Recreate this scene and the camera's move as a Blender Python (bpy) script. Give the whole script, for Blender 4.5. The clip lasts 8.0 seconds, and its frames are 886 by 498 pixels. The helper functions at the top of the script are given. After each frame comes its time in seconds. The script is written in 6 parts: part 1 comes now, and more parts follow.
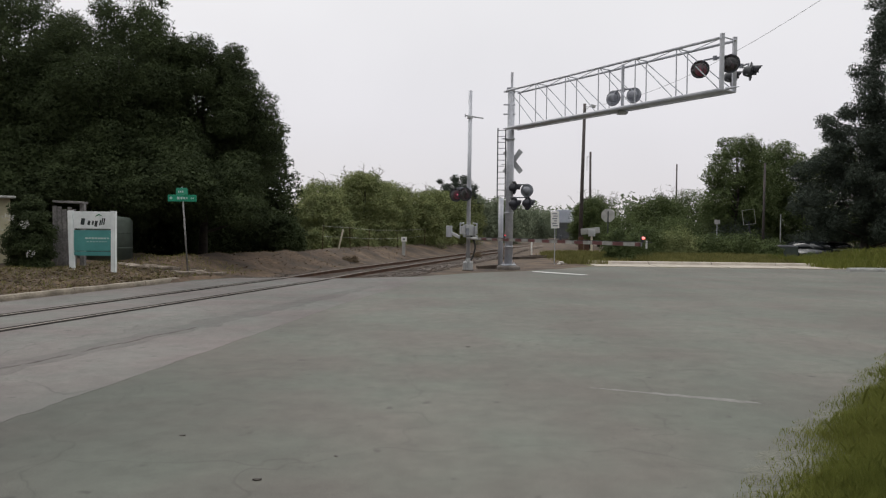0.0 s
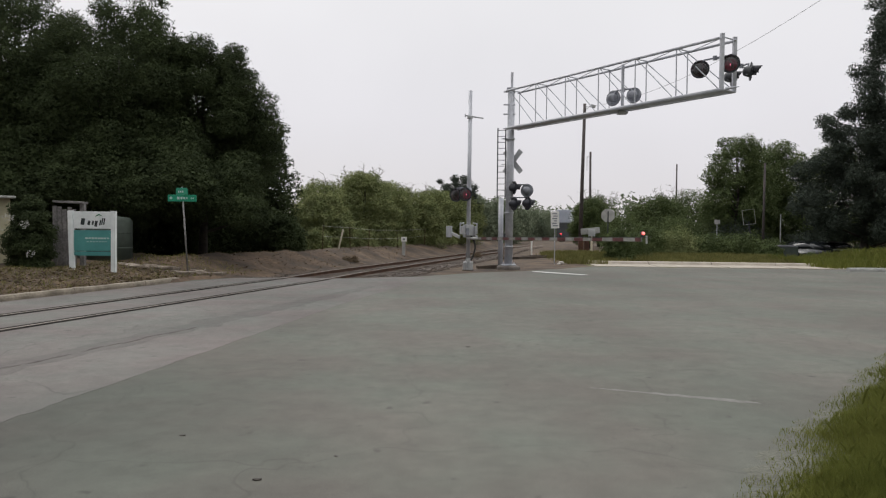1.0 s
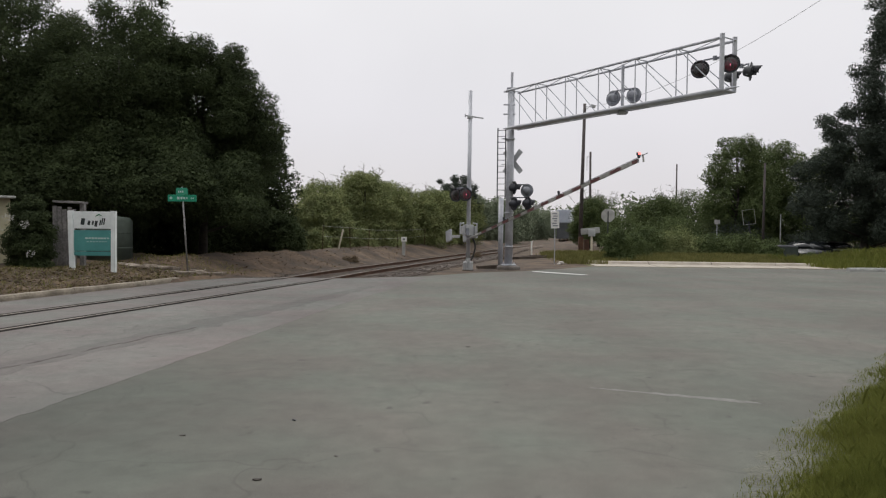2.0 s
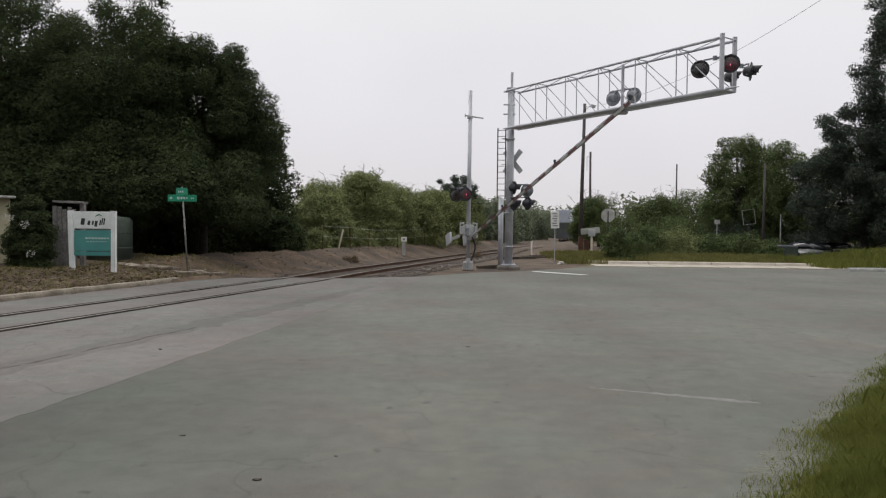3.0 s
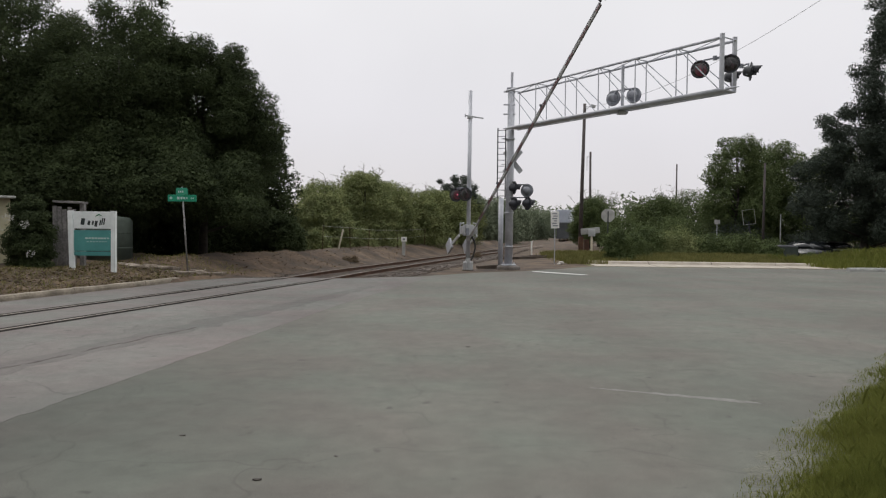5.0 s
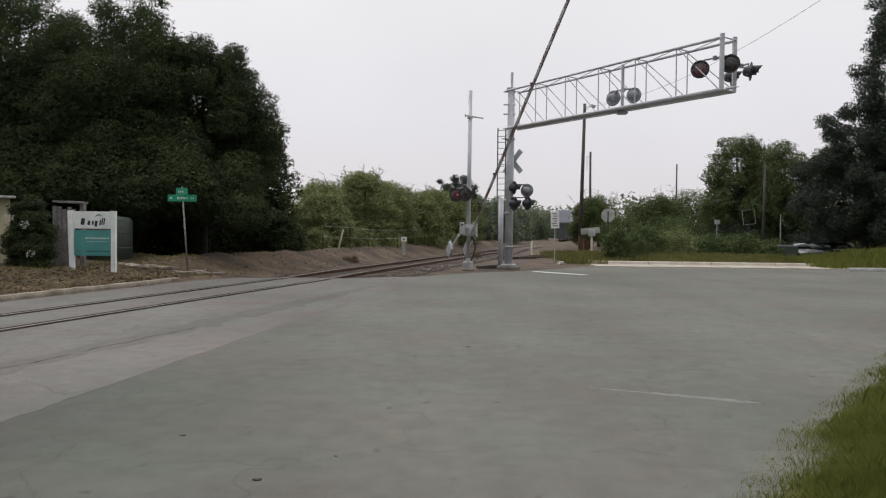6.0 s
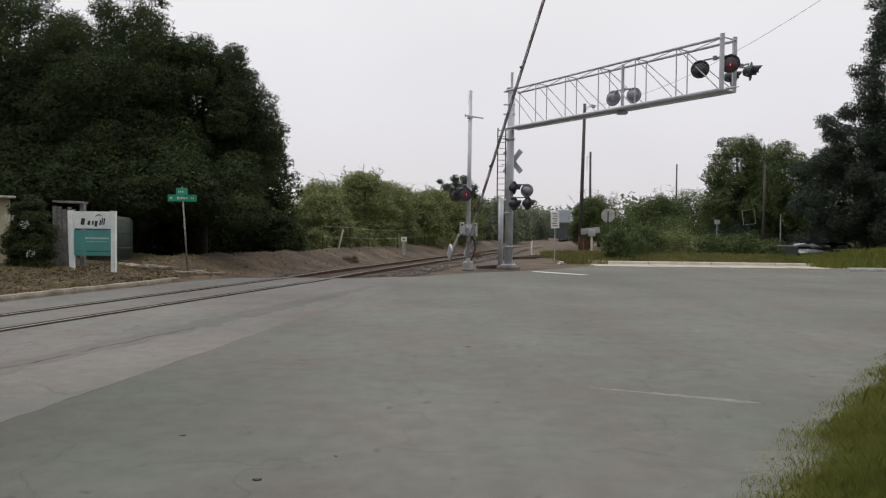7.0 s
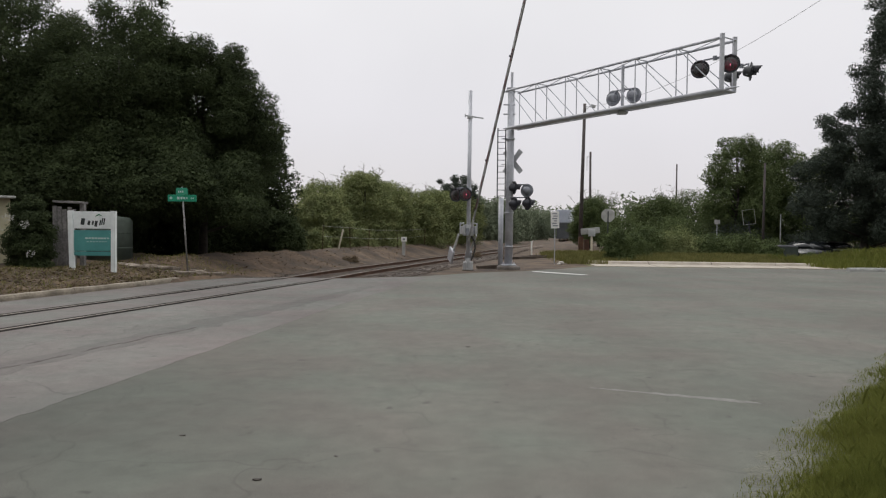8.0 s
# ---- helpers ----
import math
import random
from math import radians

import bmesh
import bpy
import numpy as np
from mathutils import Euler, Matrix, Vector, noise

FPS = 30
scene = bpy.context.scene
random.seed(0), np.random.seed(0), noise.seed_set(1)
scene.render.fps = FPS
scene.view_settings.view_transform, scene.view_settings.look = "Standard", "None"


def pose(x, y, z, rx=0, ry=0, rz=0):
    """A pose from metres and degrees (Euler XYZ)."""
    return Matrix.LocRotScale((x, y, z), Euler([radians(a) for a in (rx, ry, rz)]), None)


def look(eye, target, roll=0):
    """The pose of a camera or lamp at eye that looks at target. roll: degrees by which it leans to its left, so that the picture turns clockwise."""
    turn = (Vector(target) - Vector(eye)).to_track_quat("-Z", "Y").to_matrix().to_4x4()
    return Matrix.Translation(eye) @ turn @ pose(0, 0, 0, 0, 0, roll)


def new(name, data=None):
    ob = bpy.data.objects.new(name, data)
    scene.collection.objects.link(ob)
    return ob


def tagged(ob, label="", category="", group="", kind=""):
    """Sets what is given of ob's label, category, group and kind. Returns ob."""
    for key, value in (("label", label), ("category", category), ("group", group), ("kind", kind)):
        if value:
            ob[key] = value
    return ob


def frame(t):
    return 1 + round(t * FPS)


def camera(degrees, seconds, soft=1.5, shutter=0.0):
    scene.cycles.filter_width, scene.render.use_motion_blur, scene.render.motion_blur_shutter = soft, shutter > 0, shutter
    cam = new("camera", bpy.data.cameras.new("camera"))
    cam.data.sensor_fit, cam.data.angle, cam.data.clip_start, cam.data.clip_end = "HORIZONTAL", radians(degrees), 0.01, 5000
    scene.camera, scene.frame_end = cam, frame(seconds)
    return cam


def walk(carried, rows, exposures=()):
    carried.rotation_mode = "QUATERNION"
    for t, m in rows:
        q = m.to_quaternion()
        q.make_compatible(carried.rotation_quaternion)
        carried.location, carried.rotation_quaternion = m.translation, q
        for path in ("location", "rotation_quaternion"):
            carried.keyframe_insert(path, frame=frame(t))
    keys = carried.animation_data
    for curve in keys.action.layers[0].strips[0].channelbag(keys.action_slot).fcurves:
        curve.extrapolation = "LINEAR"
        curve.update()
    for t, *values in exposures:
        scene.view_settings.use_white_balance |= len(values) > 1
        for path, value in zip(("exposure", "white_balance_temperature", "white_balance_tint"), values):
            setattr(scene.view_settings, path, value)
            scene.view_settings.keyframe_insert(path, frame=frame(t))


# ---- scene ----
import itertools

# ---------------------------------------------------------------- camera
EYE = (0.0, 0.0, 1.55)
STAND = look(EYE, (0.0, 10.0, 1.55 - 0.2358), 0.6)
cam = camera(65.03, 8.0, soft=1.22)
walk(cam, [(0.0, STAND), (8.0, STAND)], exposures=[(0.0, 0.07), (8.0, 0.07)])

# ---------------------------------------------------------------- light: an overcast evening sky
SUN_UP, SUN_ROUND = radians(38), radians(-35)
world = bpy.data.worlds.new("overcast_sky")
scene.world = world
world.use_nodes = True
wn, wl = world.node_tree.nodes, world.node_tree.links
wn.clear()
w_out = wn.new("ShaderNodeOutputWorld")
w_sky = wn.new("ShaderNodeTexSky")
w_sky.sky_type, w_sky.sun_disc = "NISHITA", False
w_sky.sun_elevation, w_sky.sun_rotation = SUN_UP, SUN_ROUND
w_blue = wn.new("ShaderNodeBackground")
w_blue.inputs[1].default_value = 0.08
wl.new(w_sky.outputs[0], w_blue.inputs[0])
# cloud layer: brighter towards the zenith, soft large banks
w_co = wn.new("ShaderNodeTexCoord")
w_sep = wn.new("ShaderNodeSeparateXYZ")
wl.new(w_co.outputs["Generated"], w_sep.inputs[0])
w_ramp = wn.new("ShaderNodeValToRGB")
wl.new(w_sep.outputs[2], w_ramp.inputs[0])
for i, (p, c) in enumerate([(0.0, (0.68, 0.65, 0.68)), (0.16, (0.78, 0.76, 0.79)), (0.36, (0.84, 0.83, 0.84)), (1.0, (2.35, 2.33, 2.32))]):
    e = w_ramp.color_ramp.elements[i] if i < 2 else w_ramp.color_ramp.elements.new(p)
    e.position, e.color = p, (*c, 1)
w_noise = wn.new("ShaderNodeTexNoise")
w_noise.inputs["Scale"].default_value, w_noise.inputs["Detail"].default_value = 2.2, 4.0
wl.new(w_co.outputs["Generated"], w_noise.inputs["Vector"])
w_map = wn.new("ShaderNodeMapRange")
w_map.inputs["From Min"].default_value, w_map.inputs["From Max"].default_value = 0.3, 0.7
w_map.inputs["To Min"].default_value, w_map.inputs["To Max"].default_value = 0.96, 1.04
wl.new(w_noise.outputs[0], w_map.inputs[0])
w_cloud = wn.new("ShaderNodeBackground")
wl.new(w_ramp.outputs[0], w_cloud.inputs[0])
# the cloud thins towards the hidden sun ahead and is heavier behind
w_side = wn.new("ShaderNodeMapRange")
w_side.inputs["From Min"].default_value, w_side.inputs["From Max"].default_value = -0.9, 0.5
w_side.inputs["To Min"].default_value, w_side.inputs["To Max"].default_value = 0.6, 1.0
wl.new(w_sep.outputs[1], w_side.inputs[0])
w_gain = wn.new("ShaderNodeMath")
w_gain.operation = "MULTIPLY"
wl.new(w_map.outputs[0], w_gain.inputs[0])
wl.new(w_side.outputs[0], w_gain.inputs[1])
wl.new(w_gain.outputs[0], w_cloud.inputs[1])
w_mix = wn.new("ShaderNodeMixShader")
w_mix.inputs[0].default_value = 0.93
wl.new(w_blue.outputs[0], w_mix.inputs[1])
wl.new(w_cloud.outputs[0], w_mix.inputs[2])
wl.new(w_mix.outputs[0], w_out.inputs[0])

sun = new("sun", bpy.data.lights.new("sun", "SUN"))
sun.data.energy, sun.data.angle, sun.data.color = 0.6, radians(25), (1.0, 0.96, 0.9)
sun.matrix_basis = look((0, 0, 60), (-60 * math.cos(SUN_UP) * math.sin(SUN_ROUND), -60 * math.cos(SUN_UP) * math.cos(SUN_ROUND), 60 - 60 * math.sin(SUN_UP)))


# ---------------------------------------------------------------- materials
def mat(name, a, b=None, rough=0.8, metal=0.0, big=0.6, small=14.0, bump=0.25, grain=0.35, each=0.0, spec=0.5):
    """A worn surface: colours a and b mixed in patches (big), darkened in grain (small), with fine relief. Sizes in cycles a metre."""
    m = bpy.data.materials.new(name)
    m.use_nodes = True
    n, l = m.node_tree.nodes, m.node_tree.links
    p = n["Principled BSDF"]
    p.inputs["Roughness"].default_value, p.inputs["Metallic"].default_value = rough, metal
    p.inputs["Specular IOR Level"].default_value = spec
    co = n.new("ShaderNodeTexCoord")
    n1, n2 = n.new("ShaderNodeTexNoise"), n.new("ShaderNodeTexNoise")
    for t, s, d in ((n1, big, 5.0), (n2, small, 6.0)):
        t.inputs["Scale"].default_value, t.inputs["Detail"].default_value = s, d
        l.new(co.outputs["Object"], t.inputs["Vector"])
    r1 = n.new("ShaderNodeMapRange")
    r1.inputs["From Min"].default_value, r1.inputs["From Max"].default_value = 0.36, 0.64
    l.new(n1.outputs[0], r1.inputs[0])
    mx = n.new("ShaderNodeMix")
    mx.data_type = "RGBA"
    mx.inputs["A"].default_value, mx.inputs["B"].default_value = (*a, 1), (*(b or a), 1)
    l.new(r1.outputs[0], mx.inputs["Factor"])
    r2 = n.new("ShaderNodeMapRange")
    r2.inputs["From Min"].default_value, r2.inputs["From Max"].default_value = 0.25, 0.75
    r2.inputs["To Min"].default_value, r2.inputs["To Max"].default_value = 1 - grain, 1 + grain
    l.new(n2.outputs[0], r2.inputs[0])
    mu = n.new("ShaderNodeVectorMath")
    mu.operation = "MULTIPLY"
    l.new(mx.outputs["Result"], mu.inputs[0])
    l.new(r2.outputs[0], mu.inputs[1])
    last = mu.outputs[0]
    if each:
        oi = n.new("ShaderNodeObjectInfo")
        r3 = n.new("ShaderNodeMapRange")
        r3.inputs["To Min"].default_value, r3.inputs["To Max"].default_value = 1 - each, 1 + each
        l.new(oi.outputs["Random"], r3.inputs[0])
        m2 = n.new("ShaderNodeVectorMath")
        m2.operation = "MULTIPLY"
        l.new(last, m2.inputs[0])
        l.new(r3.outputs[0], m2.inputs[1])
        last = m2.outputs[0]
    l.new(last, p.inputs["Base Color"])
    if bump:
        bp = n.new("ShaderNodeBump")
        bp.inputs["Strength"].default_value, bp.inputs["Distance"].default_value = bump, 0.02
        l.new(n2.outputs[0], bp.inputs["Height"])
        l.new(bp.outputs[0], p.inputs["Normal"])
    return m


def leaf_mat(name, a, b, shine=0.25):
    """Foliage: every leaf its own shade between a and b, a little light coming through."""
    m = bpy.data.materials.new(name)
    m.use_nodes = True
    n, l = m.node_tree.nodes, m.node_tree.links
    p = n["Principled BSDF"]
    p.inputs["Roughness"].default_value, p.inputs["Specular IOR Level"].default_value = 0.75, shine * 0.4
    g = n.new("ShaderNodeNewGeometry")
    co = n.new("ShaderNodeTexCoord")
    nz = n.new("ShaderNodeTexNoise")
    nz.inputs["Scale"].default_value, nz.inputs["Detail"].default_value = 0.9, 4.0
    l.new(co.outputs["Object"], nz.inputs["Vector"])
    ad = n.new("ShaderNodeMath")
    ad.operation = "MULTIPLY_ADD"
    ad.inputs[1].default_value = 0.38
    l.new(g.outputs["Random Per Island"], ad.inputs[0])
    mm = n.new("ShaderNodeMapRange")
    mm.inputs["From Min"].default_value, mm.inputs["From Max"].default_value = 0.3, 0.7
    mm.inputs["To Min"].default_value, mm.inputs["To Max"].default_value = 0.0, 0.62
    l.new(nz.outputs[0], mm.inputs[0])
    l.new(mm.outputs[0], ad.inputs[2])
    mx = n.new("ShaderNodeMix")
    mx.data_type = "RGBA"
    mx.inputs["A"].default_value, mx.inputs["B"].default_value = (*a, 1), (*b, 1)
    l.new(ad.outputs[0], mx.inputs["Factor"])
    l.new(mx.outputs["Result"], p.inputs["Base Color"])
    tr = n.new("ShaderNodeBsdfTranslucent")
    l.new(mx.outputs["Result"], tr.inputs[0])
    ms = n.new("ShaderNodeMixShader")
    ms.inputs[0].default_value = 0.25
    l.new(p.outputs[0], ms.inputs[1])
    l.new(tr.outputs[0], ms.inputs[2])
    l.new(ms.outputs[0], n["Material Output"].inputs[0])
    return m


def glow_mat(name, c, strength):
    m = bpy.data.materials.new(name)
    m.use_nodes = True
    p = m.node_tree.nodes["Principled BSDF"]
    p.inputs["Base Color"].default_value = (*c, 1)
    p.inputs["Emission Color"].default_value = (*c, 1)
    p.inputs["Emission Strength"].default_value = strength
    return m


def lens_mat(name, tint):
    """Clear coloured lens glass: a tinted pane with a gloss."""
    m = bpy.data.materials.new(name)
    m.use_nodes = True
    n, l = m.node_tree.nodes, m.node_tree.links
    n.remove(n["Principled BSDF"])
    t, g, f, s = n.new("ShaderNodeBsdfTransparent"), n.new("ShaderNodeBsdfGlossy"), n.new("ShaderNodeFresnel"), n.new("ShaderNodeMixShader")
    t.inputs[0].default_value = (*tint, 1)
    g.inputs["Roughness"].default_value = 0.25
    f.inputs["IOR"].default_value = 2.0
    l.new(f.outputs[0], s.inputs[0])
    l.new(t.outputs[0], s.inputs[1])
    l.new(g.outputs[0], s.inputs[2])
    l.new(s.outputs[0], n["Material Output"].inputs[0])
    return m


def asphalt_mat(name, a, b, stain, crack=0.5, lane_tone=1.0):
    """Old paving: stone grain, patches worn pale, oily streaks along the way of travel, hairline cracks, a darker tone
    towards the lane.
    """
    m = mat(name, a, b, rough=0.9, big=0.28, small=130.0, bump=0.08, grain=0.42, spec=0.3)
    n, l = m.node_tree.nodes, m.node_tree.links
    p = n["Principled BSDF"]
    src = p.inputs["Base Color"].links[0].from_socket
    co = n.new("ShaderNodeTexCoord")
    mp = n.new("ShaderNodeMapping")
    mp.inputs["Rotation"].default_value = (0, 0, radians(13))
    mp.inputs["Scale"].default_value = (0.7, 0.16, 1)
    l.new(co.outputs["Object"], mp.inputs[0])
    st = n.new("ShaderNodeTexNoise")
    st.inputs["Scale"].default_value, st.inputs["Detail"].default_value = 1.0, 6.0
    l.new(mp.outputs[0], st.inputs["Vector"])
    rs = n.new("ShaderNodeMapRange")
    rs.inputs["From Min"].default_value, rs.inputs["From Max"].default_value = 0.42, 0.68
    rs.inputs["To Min"].default_value, rs.inputs["To Max"].default_value = 0.0, 0.34
    l.new(st.outputs[0], rs.inputs[0])
    m1 = n.new("ShaderNodeMix")
    m1.data_type = "RGBA"
    m1.inputs["B"].default_value = (*stain, 1)
    l.new(rs.outputs[0], m1.inputs["Factor"])
    l.new(src, m1.inputs["A"])
    mo = n.new("ShaderNodeTexNoise")
    mo.inputs["Scale"].default_value, mo.inputs["Detail"].default_value = 3.5, 10.0
    mo.inputs["Roughness"].default_value = 0.72
    l.new(co.outputs["Object"], mo.inputs["Vector"])
    rm = n.new("ShaderNodeMapRange")
    rm.inputs["From Min"].default_value, rm.inputs["From Max"].default_value = 0.3, 0.7
    rm.inputs["To Min"].default_value, rm.inputs["To Max"].default_value = 0.84, 1.16
    l.new(mo.outputs[0], rm.inputs[0])
    mq = n.new("ShaderNodeVectorMath")
    mq.operation = "MULTIPLY"
    l.new(m1.outputs["Result"], mq.inputs[0])
    l.new(rm.outputs[0], mq.inputs[1])
    dr = n.new("ShaderNodeTexNoise")
    dr.inputs["Scale"].default_value, dr.inputs["Detail"].default_value = 0.55, 3.0
    l.new(co.outputs["Object"], dr.inputs["Vector"])
    hue = n.new("ShaderNodeMix")
    hue.data_type = "RGBA"
    hue.inputs["A"].default_value, hue.inputs["B"].default_value = (1.05, 0.985, 0.98, 1), (0.94, 1.0, 0.965, 1)
    rh = n.new("ShaderNodeMapRange")
    rh.inputs["From Min"].default_value, rh.inputs["From Max"].default_value = 0.38, 0.62
    l.new(dr.outputs[0], rh.inputs[0])
    l.new(rh.outputs[0], hue.inputs["Factor"])
    mh = n.new("ShaderNodeVectorMath")
    mh.operation = "MULTIPLY"
    l.new(mq.outputs[0], mh.inputs[0])
    l.new(hue.outputs["Result"], mh.inputs[1])
    # small dark spots
    sp = n.new("ShaderNodeTexNoise")
    sp.inputs["Scale"].default_value, sp.inputs["Detail"].default_value = 5.0, 3.0
    l.new(co.outputs["Object"], sp.inputs["Vector"])
    r3 = n.new("ShaderNodeMapRange")
    r3.inputs["From Min"].default_value, r3.inputs["From Max"].default_value = 0.66, 0.74
    r3.inputs["To Min"].default_value, r3.inputs["To Max"].default_value = 0.0, 0.5
    l.new(sp.outputs[0], r3.inputs[0])
    # cracks
    wp = n.new("ShaderNodeTexNoise")
    wp.inputs["Scale"].default_value = 1.5
    l.new(co.outputs["Object"], wp.inputs["Vector"])
    ad = n.new("ShaderNodeVectorMath")
    ad.operation = "ADD"
    l.new(co.outputs["Object"], ad.inputs[0])
    l.new(wp.outputs["Color"], ad.inputs[1])
    vo = n.new("ShaderNodeTexVoronoi")
    vo.feature = "DISTANCE_TO_EDGE"
    vo.inputs["Scale"].default_value = 0.33
    l.new(ad.outputs[0], vo.inputs["Vector"])
    rc = n.new("ShaderNodeMapRange")
    rc.inputs["From Min"].default_value, rc.inputs["From Max"].default_value = 0.0, 0.006
    rc.inputs["To Min"].default_value, rc.inputs["To Max"].default_value = crack, 0.0
    l.new(vo.outputs[0], rc.inputs[0])
    mxm = n.new("ShaderNodeMath")
    mxm.operation = "MAXIMUM"
    l.new(r3.outputs[0], mxm.inputs[0])
    l.new(rc.outputs[0], mxm.inputs[1])
    m2 = n.new("ShaderNodeMix")
    m2.data_type = "RGBA"
    m2.inputs["B"].default_value = (0.035, 0.034, 0.032, 1)
    l.new(mxm.outputs[0], m2.inputs["Factor"])
    l.new(mh.outputs[0], m2.inputs["A"])
    # the colour is multiplied down to lane_tone towards the lane
    dt = n.new("ShaderNodeVectorMath")
    dt.operation = "DOT_PRODUCT"
    dt.inputs[1].default_value = (0.9, 0.12, 0)
    l.new(ad.outputs[0], dt.inputs[0])
    rz = n.new("ShaderNodeMapRange")
    rz.inputs["From Min"].default_value, rz.inputs["From Max"].default_value = -2.0, 0.4
    rz.inputs["To Min"].default_value, rz.inputs["To Max"].default_value = lane_tone, 1.0
    l.new(dt.outputs["Value"], rz.inputs[0])
    mz = n.new("ShaderNodeVectorMath")
    mz.operation = "MULTIPLY"
    l.new(m2.outputs["Result"], mz.inputs[0])
    l.new(rz.outputs[0], mz.inputs[1])
    l.new(mz.outputs[0], p.inputs["Base Color"])
    return m


ASPHALT = asphalt_mat("asphalt", (0.102, 0.102, 0.090), (0.134, 0.133, 0.118), (0.084, 0.085, 0.076), 0.25, 0.68)
OLD_PAVING = asphalt_mat("worn_paving", (0.110, 0.103, 0.098), (0.152, 0.144, 0.137), (0.080, 0.076, 0.073), 0.4)
PATCHED = asphalt_mat("patched_paving", (0.092, 0.087, 0.083), (0.125, 0.119, 0.114), (0.07, 0.067, 0.064), 0.5)
CONCRETE = mat("concrete", (0.30, 0.265, 0.22), (0.39, 0.35, 0.295), 0.9, big=1.2, small=20, grain=0.25)
KERB = mat("kerb_concrete", (0.15, 0.127, 0.097), (0.27, 0.236, 0.185), 0.9, big=1.5, small=18, grain=0.3)
FOOTING = mat("footing_concrete", (0.11, 0.095, 0.085), (0.18, 0.165, 0.15), 0.9, big=2, small=20, grain=0.3)
GALV = mat("galvanised_steel", (0.40, 0.41, 0.45), (0.50, 0.51, 0.55), 0.5, 0.25, big=1.5, small=9, bump=0.05, grain=0.12)
ALUMINIUM = mat("dull_aluminium", (0.42, 0.43, 0.44), (0.52, 0.53, 0.54), 0.45, 0.4, big=2, small=10, bump=0.05, grain=0.12)
# black lifted towards blue: the reflection on unlit lamps is put into the colour
BLACK = mat("sky_tinted_black", (0.018, 0.019, 0.026), (0.032, 0.034, 0.044), 0.5, big=3, small=20, bump=0.06, grain=0.25)
DISC_BACK = mat("grey_disc_paint", (0.17, 0.18, 0.21), (0.24, 0.25, 0.28), 0.55, big=3, small=15, bump=0.05, grain=0.15)
DISC_DARK = mat("dark_steel", (0.05, 0.052, 0.06), (0.085, 0.088, 0.095), 0.55, 0.2, big=3, small=15, bump=0.05, grain=0.2)
SIGN_POST = mat("dull_sign_post", (0.14, 0.135, 0.13), (0.21, 0.205, 0.20), 0.6, 0.3, big=2, small=12, bump=0.1, grain=0.2)
WHITE = mat("white_paint", (0.66, 0.66, 0.64), (0.78, 0.78, 0.76), 0.55, big=2, small=12, bump=0.05, grain=0.1)
GREY_WHITE = mat("weathered_white", (0.30, 0.30, 0.29), (0.42, 0.42, 0.40), 0.6, big=3, small=14, bump=0.05, grain=0.15)
BOOM_WHITE = mat("grimy_white_sheeting", (0.21, 0.21, 0.195), (0.31, 0.31, 0.29), 0.6, big=3, small=14, bump=0.05, grain=0.2)
BOOM_EDGE = mat("bare_boom_edge", (0.19, 0.19, 0.195), (0.27, 0.27, 0.275), 0.6, 0.2, big=3, small=14, bump=0.05, grain=0.2)
RED = mat("red_sheeting", (0.085, 0.030, 0.030), (0.120, 0.042, 0.042), 0.45, big=3, small=14, bump=0.03, grain=0.12)
SIGN_GREEN = mat("green_sheeting", (0.01, 0.23, 0.13), (0.015, 0.29, 0.17), 0.4, big=3, small=12, bump=0.02, grain=0.06)
TEAL = mat("teal_panel", (0.055, 0.22, 0.215), (0.075, 0.27, 0.26), 0.45, big=2, small=9, bump=0.03, grain=0.07)
SIGN_WHITE = mat("sign_white", (0.62, 0.66, 0.66), (0.74, 0.77, 0.77), 0.5, big=2, small=9, bump=0.03, grain=0.07)
PALE_TEXT = mat("pale_lettering", (0.42, 0.55, 0.53), None, 0.5, bump=0, grain=0.05)
DARK_TEXT = mat("dark_lettering", (0.02, 0.03, 0.03), None, 0.5, bump=0, grain=0.05)
LEAF_LOGO = mat("green_lettering", (0.03, 0.16, 0.08), None, 0.5, bump=0, grain=0.05)
WOOD_POLE = mat("creosote_pole", (0.05, 0.042, 0.042), (0.085, 0.07, 0.068), 0.85, big=1.5, small=9, bump=0.4, grain=0.35)
OLD_WOOD = mat("weathered_wood", (0.12, 0.113, 0.110), (0.20, 0.19, 0.185), 0.9, big=2, small=16, bump=0.5, grain=0.4)
TIE_WOOD = mat("tie_timber", (0.05, 0.038, 0.03), (0.10, 0.078, 0.06), 0.9, big=2, small=14, bump=0.6, grain=0.4, each=0.35)
RAIL_SIDE = mat("rusty_rail", (0.06, 0.03, 0.018), (0.12, 0.06, 0.035), 0.8, 0.2, big=2, small=20, bump=0.3, grain=0.35)
RAIL_TOP = mat("worn_rail_top", (0.17, 0.145, 0.125), (0.26, 0.225, 0.195), 0.42, 0.6, big=2, small=20, bump=0.05, grain=0.2, spec=0.2)
RUBBER = mat("black_rubber", (0.018, 0.018, 0.018), (0.03, 0.03, 0.03), 0.7, big=3, small=20, bump=0.2, grain=0.3)
FLANGEWAY = mat("flangeway_filler", (0.012, 0.011, 0.011), (0.026, 0.024, 0.022), 0.95, big=1.5, small=20, bump=0.3, grain=0.35, spec=0.03)
BALLAST = mat("ballast_stone", (0.062, 0.049, 0.041), (0.112, 0.089, 0.074), 0.95, big=0.8, small=9, bump=1.0, grain=0.5)
BARK = mat("bark", (0.03, 0.026, 0.022), (0.06, 0.05, 0.042), 0.95, big=2, small=10, bump=0.8, grain=0.4)
